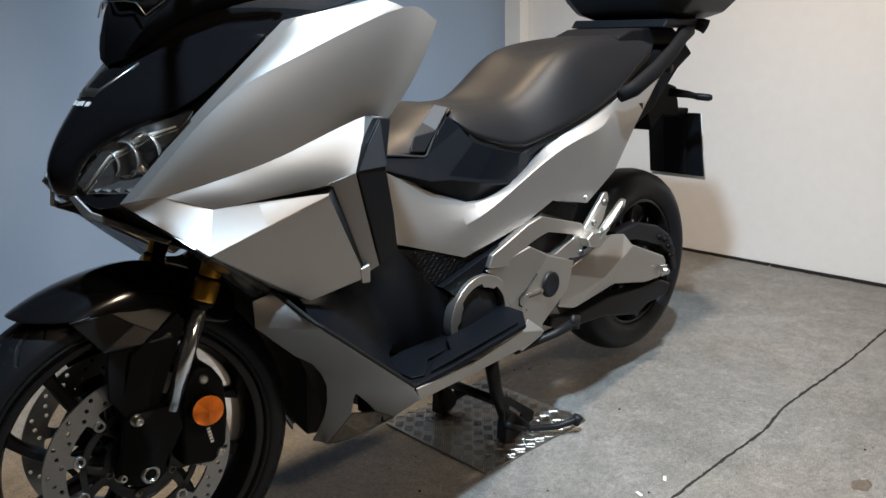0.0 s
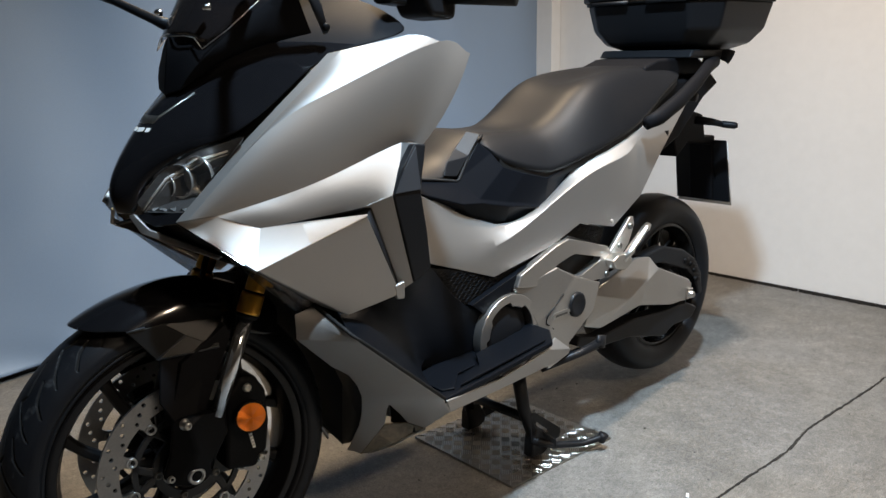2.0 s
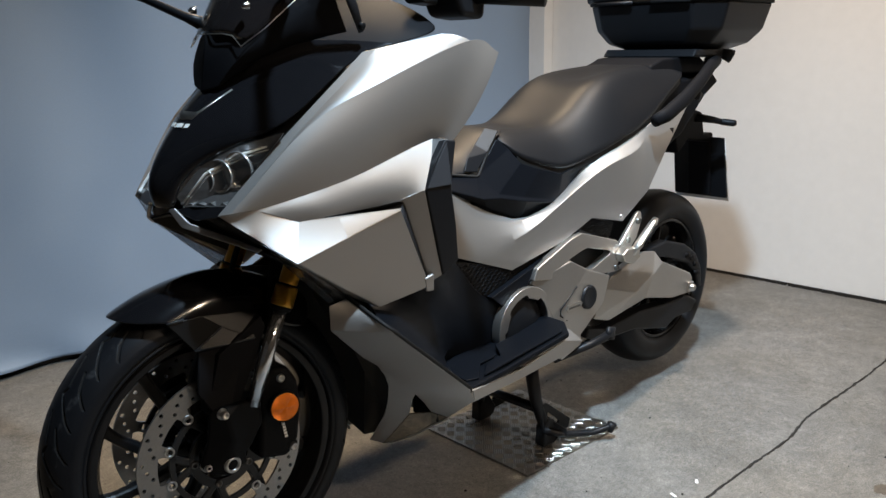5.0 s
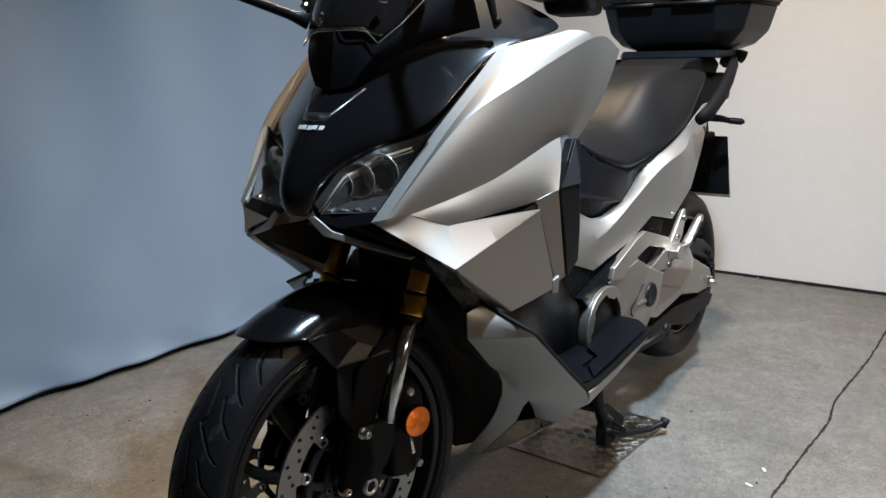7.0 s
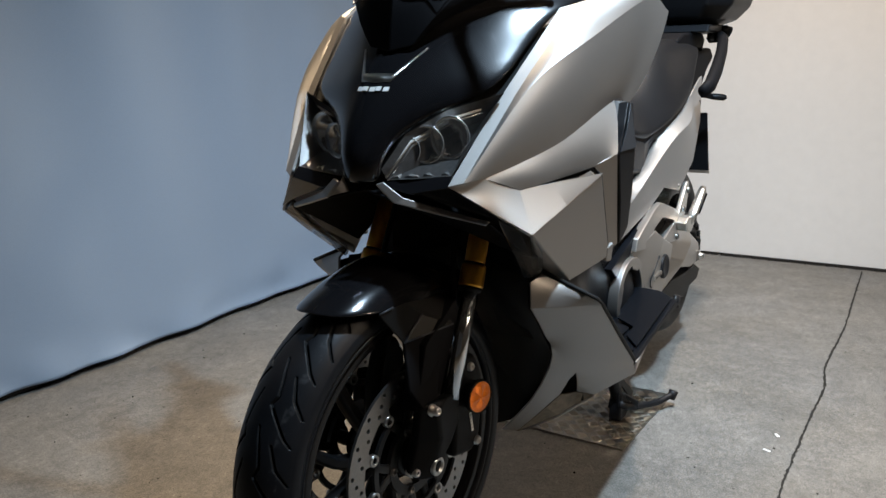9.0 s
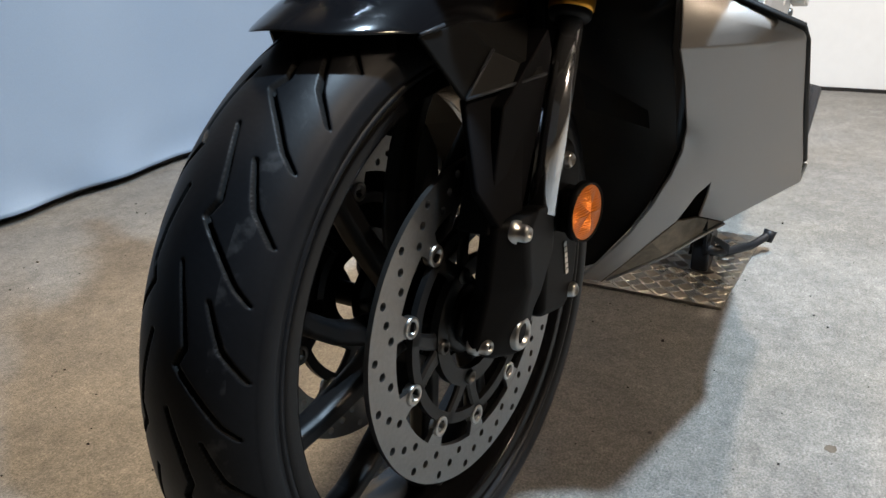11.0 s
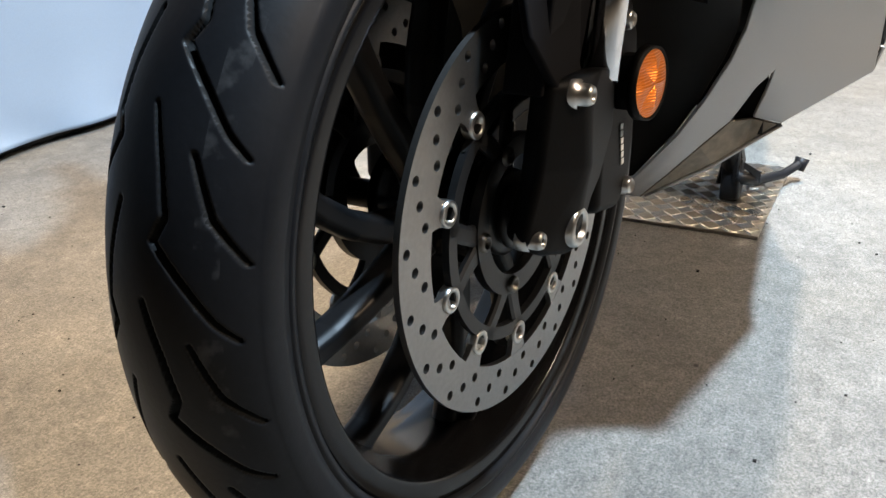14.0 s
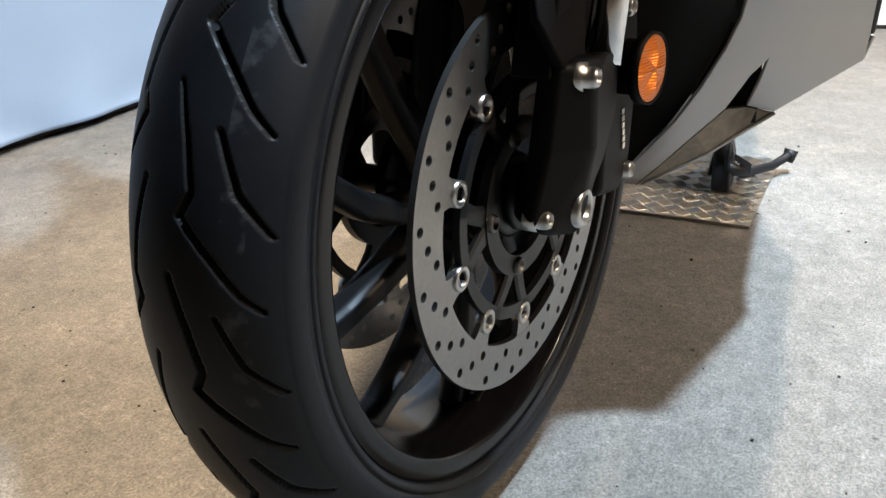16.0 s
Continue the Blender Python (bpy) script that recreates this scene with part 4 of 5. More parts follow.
for s in (-1, 1):
    lamp_in = [(-0.030, 0.036, 0.772), (-0.020, 0.042, 0.755), (0.002, 0.148, 0.762), (0.095, 0.188, 0.877), (0.050, 0.110, 0.853), (0.006, 0.060, 0.821)]
    bm = bmesh.new()
    front = [bm.verts.new((x, y * s, z)) for x, y, z in lamp_in]
    mid = Vector((0.085, 0.125 * s, 0.80))
    back = [bm.verts.new(Vector(v.co) * 0.45 + mid * 0.55) for v in front]
    n = len(front)
    for i in range(n):
        bm.faces.new((front[i], front[(i + 1) % n], back[(i + 1) % n], back[i]))
    bm.faces.new(back)
    head = part("headlight", bm, LAMPCHROME, bike, "clear headlight with chrome reflectors", smooth=False)
    bm = bmesh.new()
    bm.faces.new([bm.verts.new((x - 0.004, y * s, z + 0.002)) for x, y, z in lamp_in])
    bmesh.ops.triangulate(bm, faces=bm.faces)
    lens = part("lamp_lens", bm, CLEAR, head)
    lens.visible_shadow = False
    fl = lambda v: (v.x, v.y * s, v.z)
    L = [Vector(p) for p in lamp_in]
    low = lambda f: L[1].lerp(L[2], f)
    # chrome floor that curves up towards the back of the lamp
    rows = []
    for back, up in ((0.003, 0.003), (0.016, 0.005), (0.028, 0.010), (0.036, 0.019), (0.040, 0.030)):
        rows.append([fl(low(f / 10) + Vector((back * (1 + 0.5 * f / 10), 0.004 * math.sin(f * 1.9), up + 0.003 * math.sin(f * 2.3)))) for f in range(11)])
    part("reflector_floor", loft(rows, caps=False, closed=False), MIRRORED, head)
    for f, r in ((0.16, 0.020), (0.42, 0.028), (0.74, 0.032)):
        c = low(f) + Vector((0.026 + 0.03 * f, 0, 0.036 + 0.024 * f))
        bowl = lathe([(0.024, 0.002), (0.018, r * 0.45), (0.008, r * 0.8), (-0.004, r), (-0.002, r * 1.04), (0.010, r * 0.84), (0.026, 0.002)], 28)
        part("lamp_bowl", moved(bowl, Matrix.Translation(fl(c)) @ pose(0, 0, 0, 0, 0, -72 if s < 0 else -108)), MIRRORED, head)
    # daytime strip with fine fins above it
    top = [L[0], L[5], L[4], L[4].lerp(L[3], 0.55)]
    part("light_strip", tube([fl(p + Vector((0.006, 0.004, -0.013))) for p in top], [0.002, 0.0028, 0.0028, 0.0015], 8), EDGEWHITE, head)
    part("strip_shelf", tube([fl(p + Vector((0.010, 0.004, -0.018))) for p in top], [0.003, 0.006, 0.006, 0.003], 8, squash=0.5), MIRRORED, head)
    for k in range(18):
        g = 3 * (k + 0.5) / 18
        p = top[int(g)].lerp(top[int(g) + 1], g - int(g))
        part("strip_fin", tube([fl(p + Vector((0.004, 0.001, -0.001))), fl(p + Vector((0.012, 0.004, -0.011)))], 0.0009, 5), STEEL, head)
    # brow under the lamp, silver trim and turn-signal strip
    chin = {"a": (-0.040, 0.04, 0.752), "b": (-0.012, 0.055, 0.755), "c": (0.002, 0.150, 0.764), "d": (-0.014, 0.152, 0.748), "e": (0.05, 0.235, 0.682), "f": (0.036, 0.196, 0.700), "g": (-0.022, 0.082, 0.736)}
    shell("lamp_chin", chin, ["a b c d g", "d e f g"], GLOSS, head, "", 0.004, 0.003, (0.1, 0, 0.75), s)
    trim = {"a": (-0.042, 0.048, 0.756), "b": (-0.047, 0.036, 0.752), "c": (-0.040, 0.065, 0.725), "d": (-0.032, 0.079, 0.733), "m": (-0.002, 0.125, 0.717), "o": (-0.007, 0.126, 0.707), "e": (0.029, 0.190, 0.689), "f": (0.036, 0.195, 0.694)}
    shell("chin_trim", trim, ["a b c d", "d c o m", "m o e f"], SILVER, bike, "silver trim strip under the headlight", 0.006, 0.002, (0.1, 0, 0.75), s)
    sig = {"a": (0.038, 0.205, 0.692), "b": (0.065, 0.246, 0.670), "c": (0.125, 0.240, 0.622), "d": (0.190, 0.212, 0.580), "e": (0.165, 0.190, 0.570), "f": (0.090, 0.200, 0.640)}
    shell("turn_signal", sig, ["a b c f", "c d e f"], DARKLENS, bike, "dark glass turn signal strip", 0.012, 0.004, (0.15, 0, 0.65), s)
    low = {"a": (-0.030, 0.0, 0.742), "b": (-0.026, 0.078, 0.722), "c": (0.036, 0.196, 0.690), "d": (0.20, 0.186, 0.600), "e": (0.25, 0.09, 0.72), "f": (0.25, 0.0, 0.735)}
    shell("chin_underside", low, ["a b e f", "b c d e"], HOOD, bike, "", 0.004, 0.003, (0.15, 0, 0.75), s)

# inner cowl between mask and screen, meter hood
for s in (-1, 1):
    hood = {"a": (0.048, 0.0, 0.940), "b": (0.060, 0.040, 0.948), "h": (0.086, 0.092, 1.018), "i": (0.072, 0.060, 1.034), "j": (0.064, 0.0, 1.036), "m": (0.15, 0.082, 1.01), "g": (0.205, 0.185, 1.110), "c": (0.235, 0.185, 1.035), "l": (0.21, 0.0, 1.13)}
    shell("meter_hood", hood, ["a b h i j", "b m c h", "c g h", "h g l j i"], HOOD, bike, "matt black hood under the windscreen", 0.004, 0.003, (0.3, 0, 0.9), s, 2, 2, ["b h", "a b m"])
    stay = tube([(0.20, 0.20 * s, 1.15), (0.235, 0.205 * s, 1.075), (0.25, 0.205 * s, 1.035)], [0.009, 0.010, 0.006], 10, squash=0.5)
    part("screen_stay", stay, PLASTIC, bike)
    part("stay_bolt", moved(lathe([(0.006 * s, 0), (0.006 * s, 0.004), (0.003 * s, 0.007), (-0.004 * s, 0.007)], 12, closed=False), Matrix.Translation((0.248, 0.208 * s, 1.045))), CASTBLK, bike)
    grip = slab([(0.41, 1.06), (0.47, 1.055), (0.475, 1.10), (0.46, 1.14), (0.40, 1.14), (0.395, 1.09)], 0.20 * s, 0.29 * s)
    rounded(part("switch_box", grip, PLASTIC, bike, "black handlebar switch box"), 0.012, 3)
    rounded(part("fluid_reservoir", slab([(0.36, 1.085), (0.41, 1.08), (0.41, 1.13), (0.36, 1.13)], 0.19 * s, 0.24 * s), PLASTIC, bike), 0.008, 3)
    part("handlebar_grip", tube([(0.44, 0.27 * s, 1.10), (0.50, 0.40 * s, 1.09)], 0.017, 16), PLASTIC, bike)
    if s > 0:
        stalk = tube([(0.135, 0.11, 1.055), (0.115, 0.135, 1.068), (0.09, 0.24, 1.105), (0.08, 0.30, 1.125)], [0.014, 0.009, 0.008, 0.012], 12)
    else:
        stalk = tube([(0.15, -0.14, 1.11), (0.13, -0.2, 1.16), (0.11, -0.30, 1.20)], [0.014, 0.009, 0.010], 12)
    m = part("mirror_stalk", stalk, PLASTIC, bike, "thin black mirror stalk")
    y = 0.34 * s
    part("mirror_housing", tube([(0.075, y, 1.14), (0.06, y * 1.2, 1.20), (0.08, y * 1.5, 1.22)], [0.012, 0.045, 0.03], 16, squash=0.6), PLASTIC, m)


def screen():
    """Smoked windscreen with a shaped lower edge."""
    rows = []
    for j in range(9):
        f = j / 8
        row = []
        for i in range(13):
            u = -1 + 2 * i / 12
            low = 1.036 - 0.024 * math.exp(-((abs(u) - 0.72) / 0.16) ** 2) + 0.055 * max(0, abs(u) - 0.72) / 0.28
            z = low + (1.36 - low) * f
            half = 0.125 + 0.075 * f
            row.append((0.058 + 0.62 * (z - 1.02) + 0.075 * u * u, u * half, z))
        rows.append(row)
    ob = part("windscreen", loft(rows, caps=False, closed=False), SMOKE, bike, "smoked windscreen with a thin bright lower edge")
    s = ob.modifiers.new("solid", "SOLIDIFY")
    s.thickness, s.offset = 0.004, 0
    soft(ob, 1)
    part("screen_edge", tube([(x - 0.002, y, z - 0.001) for x, y, z in rows[0]], 0.0010, 6), ALLOY, ob, "bright polished cut edge")
    for y in (-0.088, 0.088):
        part("screen_bolt", moved(lathe([(-0.007, 0), (-0.006, 0.003), (-0.003, 0.0055), (0.002, 0.007), (0.006, 0.007)], 16, closed=False), Matrix.Translation((0.096, y, 1.078)) @ pose(0, 0, 0, 0, 0, -90)), CHROME, ob)
    return ob


screen()

# leg shields and belly
for s in (-1, 1):
    shield = {"a": (0.157, 0.203, 0.571), "c": (0.190, 0.208, 0.580), "d": (0.206, 0.302, 0.540), "m": (0.218, 0.303, 0.529), "n": (0.316, 0.300, 0.444), "e": (0.411, 0.300, 0.364), "f": (0.428, 0.298, 0.334),
              "F0": (0.157, 0.203, 0.526), "F1": (0.190, 0.202, 0.493), "F2": (0.233, 0.197, 0.452), "F3": (0.270, 0.191, 0.426), "F4": (0.296, 0.183, 0.394), "F5": (0.316, 0.169, 0.361), "F6": (0.333, 0.144, 0.314), "F7": (0.344, 0.116, 0.274), "F8": (0.357, 0.062, 0.214), "F9": (0.363, 0.036, 0.188),
              "H3": (0.316, 0.199, 0.387), "H4": (0.330, 0.184, 0.353), "H5": (0.340, 0.166, 0.324), "H6": (0.348, 0.146, 0.296), "H7": (0.357, 0.112, 0.251), "H8": (0.366, 0.073, 0.207), "H9": (0.374, 0.050, 0.185),
              "G2": (0.262, 0.236, 0.450), "G3": (0.325, 0.226, 0.392), "T": (0.353, 0.207, 0.344), "G4": (0.358, 0.192, 0.326), "G5": (0.365, 0.180, 0.305), "G6": (0.371, 0.168, 0.285), "G7": (0.375, 0.136, 0.252), "G8": (0.377, 0.100, 0.216), "G9": (0.378, 0.066, 0.184),
              "S": (0.383, 0.198, 0.315), "B": (0.416, 0.185, 0.279), "k": (0.437, 0.214, 0.269)}
    leg = shell("leg_shield", shield, ["a c d m F0", "F0 m F1", "F1 m n G2 F2", "n e G3 G2", "F2 G2 G3 H3 F3", "F3 H3 F4", "F4 H3 H4 F5", "F5 H4 H5 F6", "F6 H5 H6", "F6 H6 H7 F7", "F7 H7 H8 F8", "F8 H8 H9 F9", "H3 G3 T H4", "H4 T G4 H5", "H5 G4 G5 H6", "G5 G6 H6", "H6 G6 G7 H7", "H7 G7 G8 H8", "H8 G8 G9 H9", "e f T G3", "T f k S", "S k B"],
                SILVER, bike, "satin silver leg shield, dusty at its foot", 0.005, 0.002, (0.5, 0, 0.42), s, 2, 2, ["F0 m", "c d m n e f", "H4 H5 H6 H7 H8 H9"])
    foot = {k: shield[k] for k in ("B", "k", "G6", "G7", "G8", "G9")} | {"l": (0.420, 0.180, 0.246), "o": (0.411, 0.148, 0.222), "p": (0.402, 0.104, 0.199), "q": (0.397, 0.068, 0.181)}
    foot = {k: (x, y, z - 0.0008) for k, (x, y, z) in foot.items()}
    ledge = shell("shield_ledge", foot, ["B k l", "G6 B l o G7", "G7 o p G8", "G8 p q G9"], DUSTY, leg, "dusty brown ledge", 0.004, 0.001, (0.5, 0, 0.5), s)
    part("ledge_lip", tube([(x, y * s, z) for x, y, z in (foot[k] for k in "klopq")], 0.0028, 8), SILVER, ledge, "thin silver lip")
    part("slit_back", box(0.424, 0.430, min(0.120 * s, 0.196 * s), max(0.120 * s, 0.196 * s), 0.258, 0.37), DEEP, leg, smooth=False)
    edge = tube([(0.192, 0.208 * s, 0.583), (0.207, 0.300 * s, 0.543), (0.222, 0.302 * s, 0.530), (0.413, 0.300 * s, 0.367)], 0.0035, 8)
    part("shield_seal", edge, DEEP, leg, "black edge seal")
    sill = {"a": (0.415, 0.305, 0.362), "b": (0.428, 0.298, 0.334), "c": (0.434, 0.214, 0.276), "d": (0.60, 0.275, 0.345), "e": (0.60, 0.262, 0.315), "f": (0.765, 0.262, 0.360), "g": (0.905, 0.214, 0.312), "h": (0.875, 0.205, 0.290), "i": (0.60, 0.20, 0.29), "k": (0.835, 0.222, 0.362)}
    shell("sill_rail", sill, ["a d e b", "b e i c", "d f g h e", "e h i", "f k g"], SILVER, bike, "satin silver sill rail", 0.005, 0.004, (0.6, 0, 0.45), s, 3)
    board = {"a": (0.412, 0.300, 0.366), "b": (0.745, 0.288, 0.392), "c": (0.80, 0.235, 0.392), "d": (0.79, 0.17, 0.40), "e": (0.62, 0.16, 0.372), "f": (0.46, 0.16, 0.372), "g": (0.53, 0.292, 0.370)}
    fb = shell("floorboard", board, ["a g b c d e f"], NAVY, bike, "dark grained plastic floorboard", 0.012, 0.004, (0.6, 0, 0.0), s)
    lie = lambda x, y: (x, y, 0.3705 + (x - 0.42) * 0.08)
    for outline in ([(0.432, 0.212), (0.502, 0.195), (0.566, 0.215), (0.552, 0.243), (0.503, 0.243), (0.452, 0.286), (0.428, 0.275)],
                    [(0.512, 0.251), (0.558, 0.250), (0.592, 0.205), (0.745, 0.20), (0.765, 0.235), (0.733, 0.277), (0.468, 0.286)]):
        keys = "abcdefg"[:len(outline)]
        shell("board_mat", {k: lie(x, y) for k, (x, y) in zip(keys, outline)}, [" ".join(keys)], NAVY, fb, "", 0.004, 0.0012, (0.5, 0, 0), s)
    inner = {"a": (0.245, 0.20, 0.56), "b": (0.355, 0.25, 0.585), "c": (0.40, 0.232, 0.612), "d": (0.490, 0.178, 0.592), "d2": (0.560, 0.174, 0.512), "e": (0.602, 0.172, 0.478), "f": (0.638, 0.172, 0.462), "g": (0.655, 0.17, 0.375), "h": (0.47, 0.165, 0.370), "i": (0.413, 0.285, 0.366), "j": (0.215, 0.285, 0.535), "m": (0.43, 0.195, 0.490), "n": (0.54, 0.172, 0.42)}
    shell("inner_leg_panel", inner, ["a b m j", "b c d m", "d d2 n m", "d2 e f g n", "m n g h", "h i j m"], NAVY, bike, "dark plastic inner leg panel", 0.005, 0.002, (0.5, 0, 0.45), s, 2, 2)

core = slab([(0.27, 0.66), (0.27, 0.57), (0.30, 0.50), (0.35, 0.43), (0.40, 0.37), (0.42, 0.36), (0.62, 0.33), (0.95, 0.30), (1.02, 0.35), (0.95, 0.55), (0.60, 0.62), (0.45, 0.72), (0.36, 0.85), (0.29, 0.9), (0.27, 0.75)], -0.155, 0.155)
engine = part("engine_block", core, DEEP, bike, "black engine and radiator block", smooth=False)
part("engine_sump", slab([(0.37, 0.38), (0.43, 0.26), (0.50, 0.22), (0.86, 0.22), (0.95, 0.26), (0.95, 0.34), (0.62, 0.37)], -0.075, 0.075), DEEP, engine, smooth=False)
for s in (-1, 1):
    liner = {"a": (0.165, 0.198, 0.57), "b": (0.163, 0.198, 0.525), "c": (0.195, 0.196, 0.488), "d": (0.240, 0.190, 0.446), "e": (0.297, 0.180, 0.393), "o": (0.318, 0.166, 0.359), "f": (0.335, 0.141, 0.312), "g": (0.346, 0.113, 0.272), "h": (0.358, 0.060, 0.213), "i": (0.366, 0.0, 0.186), "j": (0.375, 0.0, 0.33), "k": (0.33, 0.0, 0.42), "l": (0.26, 0.0, 0.52), "n": (0.21, 0.0, 0.60)}
    liner = {k: (x + 0.010, y * 0.965, z) for k, (x, y, z) in liner.items()}
    shell("inner_mudguard", liner, ["a b c l n", "c d e k l", "e o f g j k", "g h i j"], DEEP, bike, "", 0.004, 0, (0.8, 0, 0.4), s)
core2 = slab([(0.10, 0.86), (0.20, 0.68), (0.36, 0.60), (0.36, 0.80), (0.34, 0.98), (0.22, 0.97)], -0.19, 0.19)
part("cowl_core", core2, DEEP, bike, "", smooth=False)

# ---- seat and tail ----
SEAT = [(0.712, 0.096, 0.818, 0.800), (0.724, 0.126, 0.826, 0.784), (0.745, 0.143, 0.828, 0.763), (0.80, 0.158, 0.826, 0.744), (0.872, 0.168, 0.826, 0.726), (0.91, 0.173, 0.832, 0.733), (0.95, 0.180, 0.848, 0.743), (0.99, 0.186, 0.872, 0.754), (1.03, 0.189, 0.901, 0.764), (1.07, 0.190, 0.925, 0.776), (1.11, 0.189, 0.941, 0.786),
        (1.16, 0.185, 0.951, 0.797), (1.22, 0.178, 0.955, 0.815), (1.29, 0.166, 0.957, 0.845), (1.36, 0.152, 0.958, 0.880), (1.43, 0.140, 0.957, 0.906), (1.475, 0.126, 0.948, 0.920), (1.49, 0.110, 0.940, 0.925)]
rows = []
for x, w, top, bot in SEAT:
    dish = 0.024 * math.exp(-((x - 1.15) / 0.10) ** 2) + 0.010 * math.exp(-((x - 0.90) / 0.10) ** 2)
    half = []
    for u in (0, 0.2, 0.38, 0.52, 0.64, 0.75, 0.85, 0.93, 0.975, 1.0):
        z = top - dish * max(0.0, 1 - (u / 0.62) ** 2) ** 1.5
        fall = (max(0.0, u - 0.42) / 0.58) ** 2.1
        half.append((w * u, z + (bot + 0.012 - z) * fall))
    half += [(w * 0.985, bot + 0.001), (w * 0.9, bot - 0.002)]
    rows.append([(x, y, z) for y, z in half] + [(x, 0, bot)] + [(x, -y, z) for y, z in reversed(half[1:])])
seat = soft(part("seat", loft(rows), VINYL, bike, "long black vinyl seat, stepped up at the back"), 2)
rows = []
for x, w, top, bot in SEAT[2:]:
    rows.append([(x - 0.003, -w * 0.955, bot + 0.012), (x - 0.003, -w * 0.955, bot - 0.016), (x - 0.003, w * 0.955, bot - 0.016), (x - 0.003, w * 0.955, bot + 0.012)])
part("seat_base", loft(rows), DEEP, bike, "", smooth=False)

TUN = [(0.48, 0.095, 0.752, 0.755), (0.55, 0.112, 0.751, 0.766), (0.60, 0.119, 0.745, 0.780), (0.624, 0.121, 0.744, 0.792), (0.66, 0.118, 0.779, 0.812), (0.70, 0.112, 0.818, 0.829), (0.735, 0.100, 0.826, 0.834)]
rows = [[(x, w * u, z0 + (zt - z0) * (1 - abs(u) ** 4.0)) for u in (-1, -0.92, -0.8, -0.6, -0.3, 0, 0.3, 0.6, 0.8, 0.92, 1)] for x, w, z0, zt in TUN]
lid = part("tunnel_lid", loft(rows, caps=False, closed=False), VINYL, bike, "black dome over the centre tunnel")
lid.modifiers.new("solid", "SOLIDIFY").thickness = 0.004
soft(lid, 2)
for s in (-1, 1):
    tun = {"a": (0.49, 0.10, 0.752), "b": (0.624, 0.124, 0.738), "c": (0.70, 0.112, 0.812), "d": (0.726, 0.126, 0.788), "e": (0.745, 0.146, 0.756), "e2": (0.80, 0.157, 0.738), "f": (0.872, 0.165, 0.720), "g": (0.906, 0.169, 0.730), "q": (1.04, 0.172, 0.765), "h": (0.93, 0.160, 0.702), "i": (0.835, 0.151, 0.645), "j": (0.742, 0.146, 0.624), "k": (0.63, 0.146, 0.668), "l": (0.50, 0.145, 0.733), "u": (0.598, 0.158, 0.703), "v": (0.655, 0.160, 0.699), "w": (0.735, 0.163, 0.682), "w2": (0.86, 0.166, 0.660),
           "U": (0.599, 0.166, 0.696), "V": (0.657, 0.169, 0.691), "W": (0.736, 0.171, 0.674), "X": (0.855, 0.170, 0.655), "L": (0.50, 0.150, 0.728)}
    shell("tunnel_side", tun, ["a b u l", "b v u", "b c d", "b d e v", "e e2 w v", "e2 f w2 w", "f g q h", "f h w2", "l u U L", "u v V U", "v w W V", "w w2 X W", "h i X w2", "L U k", "U V j k", "V W j", "W X i j"], NAVY, bike, "dark plastic tunnel side", 0.005, 0.003, (0.7, 0, 0.7), s, 3)
    part("lid_gap", tube([(0.49, 0.100 * s, 0.756), (0.56, 0.115 * s, 0.747), (0.622, 0.124 * s, 0.737), (0.630, 0.124 * s, 0.740), (0.665, 0.116 * s, 0.783), (0.703, 0.106 * s, 0.822)], 0.0035, 8), DEEP, bike)
    strap = {"a": (0.588, 0.1215, 0.7515), "b": (0.624, 0.1245, 0.747), "c": (0.662, 0.1205, 0.786), "d": (0.706, 0.113, 0.829), "e": (0.690, 0.086, 0.835), "f": (0.640, 0.100, 0.803), "g": (0.606, 0.112, 0.778)}
    shell("lid_trim", strap, ["a b c g", "c f g", "c d e f"], PLASTIC, bike, "satin black trim along the tunnel lid", 0.004, 0.002, (0.62, 0, 0.7), s, 2)
    panel = {"a": (0.49, 0.150, 0.730), "b": (0.47, 0.165, 0.60), "c": (0.684, 0.174, 0.525), "d": (0.865, 0.182, 0.563), "e": (0.965, 0.188, 0.603), "f": (1.095, 0.190, 0.575), "g": (1.20, 0.196, 0.640), "h": (1.30, 0.185, 0.735), "i": (1.50, 0.135, 0.850), "j": (1.36, 0.165, 0.850), "k": (1.215, 0.172, 0.803), "l": (1.015, 0.165, 0.768), "m": (0.934, 0.158, 0.704), "n": (0.835, 0.155, 0.646), "o": (0.735, 0.150, 0.624), "p": (0.62, 0.150, 0.668),
             "q": (0.639, 0.186, 0.570), "r": (0.795, 0.190, 0.638), "s": (0.955, 0.206, 0.722), "u": (1.06, 0.210, 0.741), "t": (1.150, 0.207, 0.757)}
    shell("side_panel", panel, ["a b q p", "b c q", "c d r q", "d e s r", "e f g u s", "g h t u", "p q r n o", "r s l m n", "s u t k l", "t h i j k"], SILVER, bike, "satin silver rear side panel", 0.005, 0.002, (0.9, 0, 0.7), s, 2, 2, ["q r s u t k"])
    part("panel_screw", moved(lathe([(s * 0.003, 0), (s * 0.0025, 0.004), (s * 0.0, 0.0055), (-s * 0.005, 0.0055)], 14, closed=False), Matrix.Translation((1.085, s * 0.192, 0.590))), BOLT, bike)
    rail = [(1.185, 0.215, 0.822), (1.23, 0.222, 0.835), (1.34, 0.212, 0.872), (1.44, 0.20, 0.915), (1.52, 0.185, 0.952), (1.60, 0.16, 0.962), (1.64, 0.12, 0.955)]
    part("grab_rail", tube([(x, y * s, z) for x, y, z in rail], [0.013, 0.016, 0.017, 0.016, 0.015, 0.013, 0.010], 12, squash=1.25), HOOD, bike, "black grab rail beside the seat")
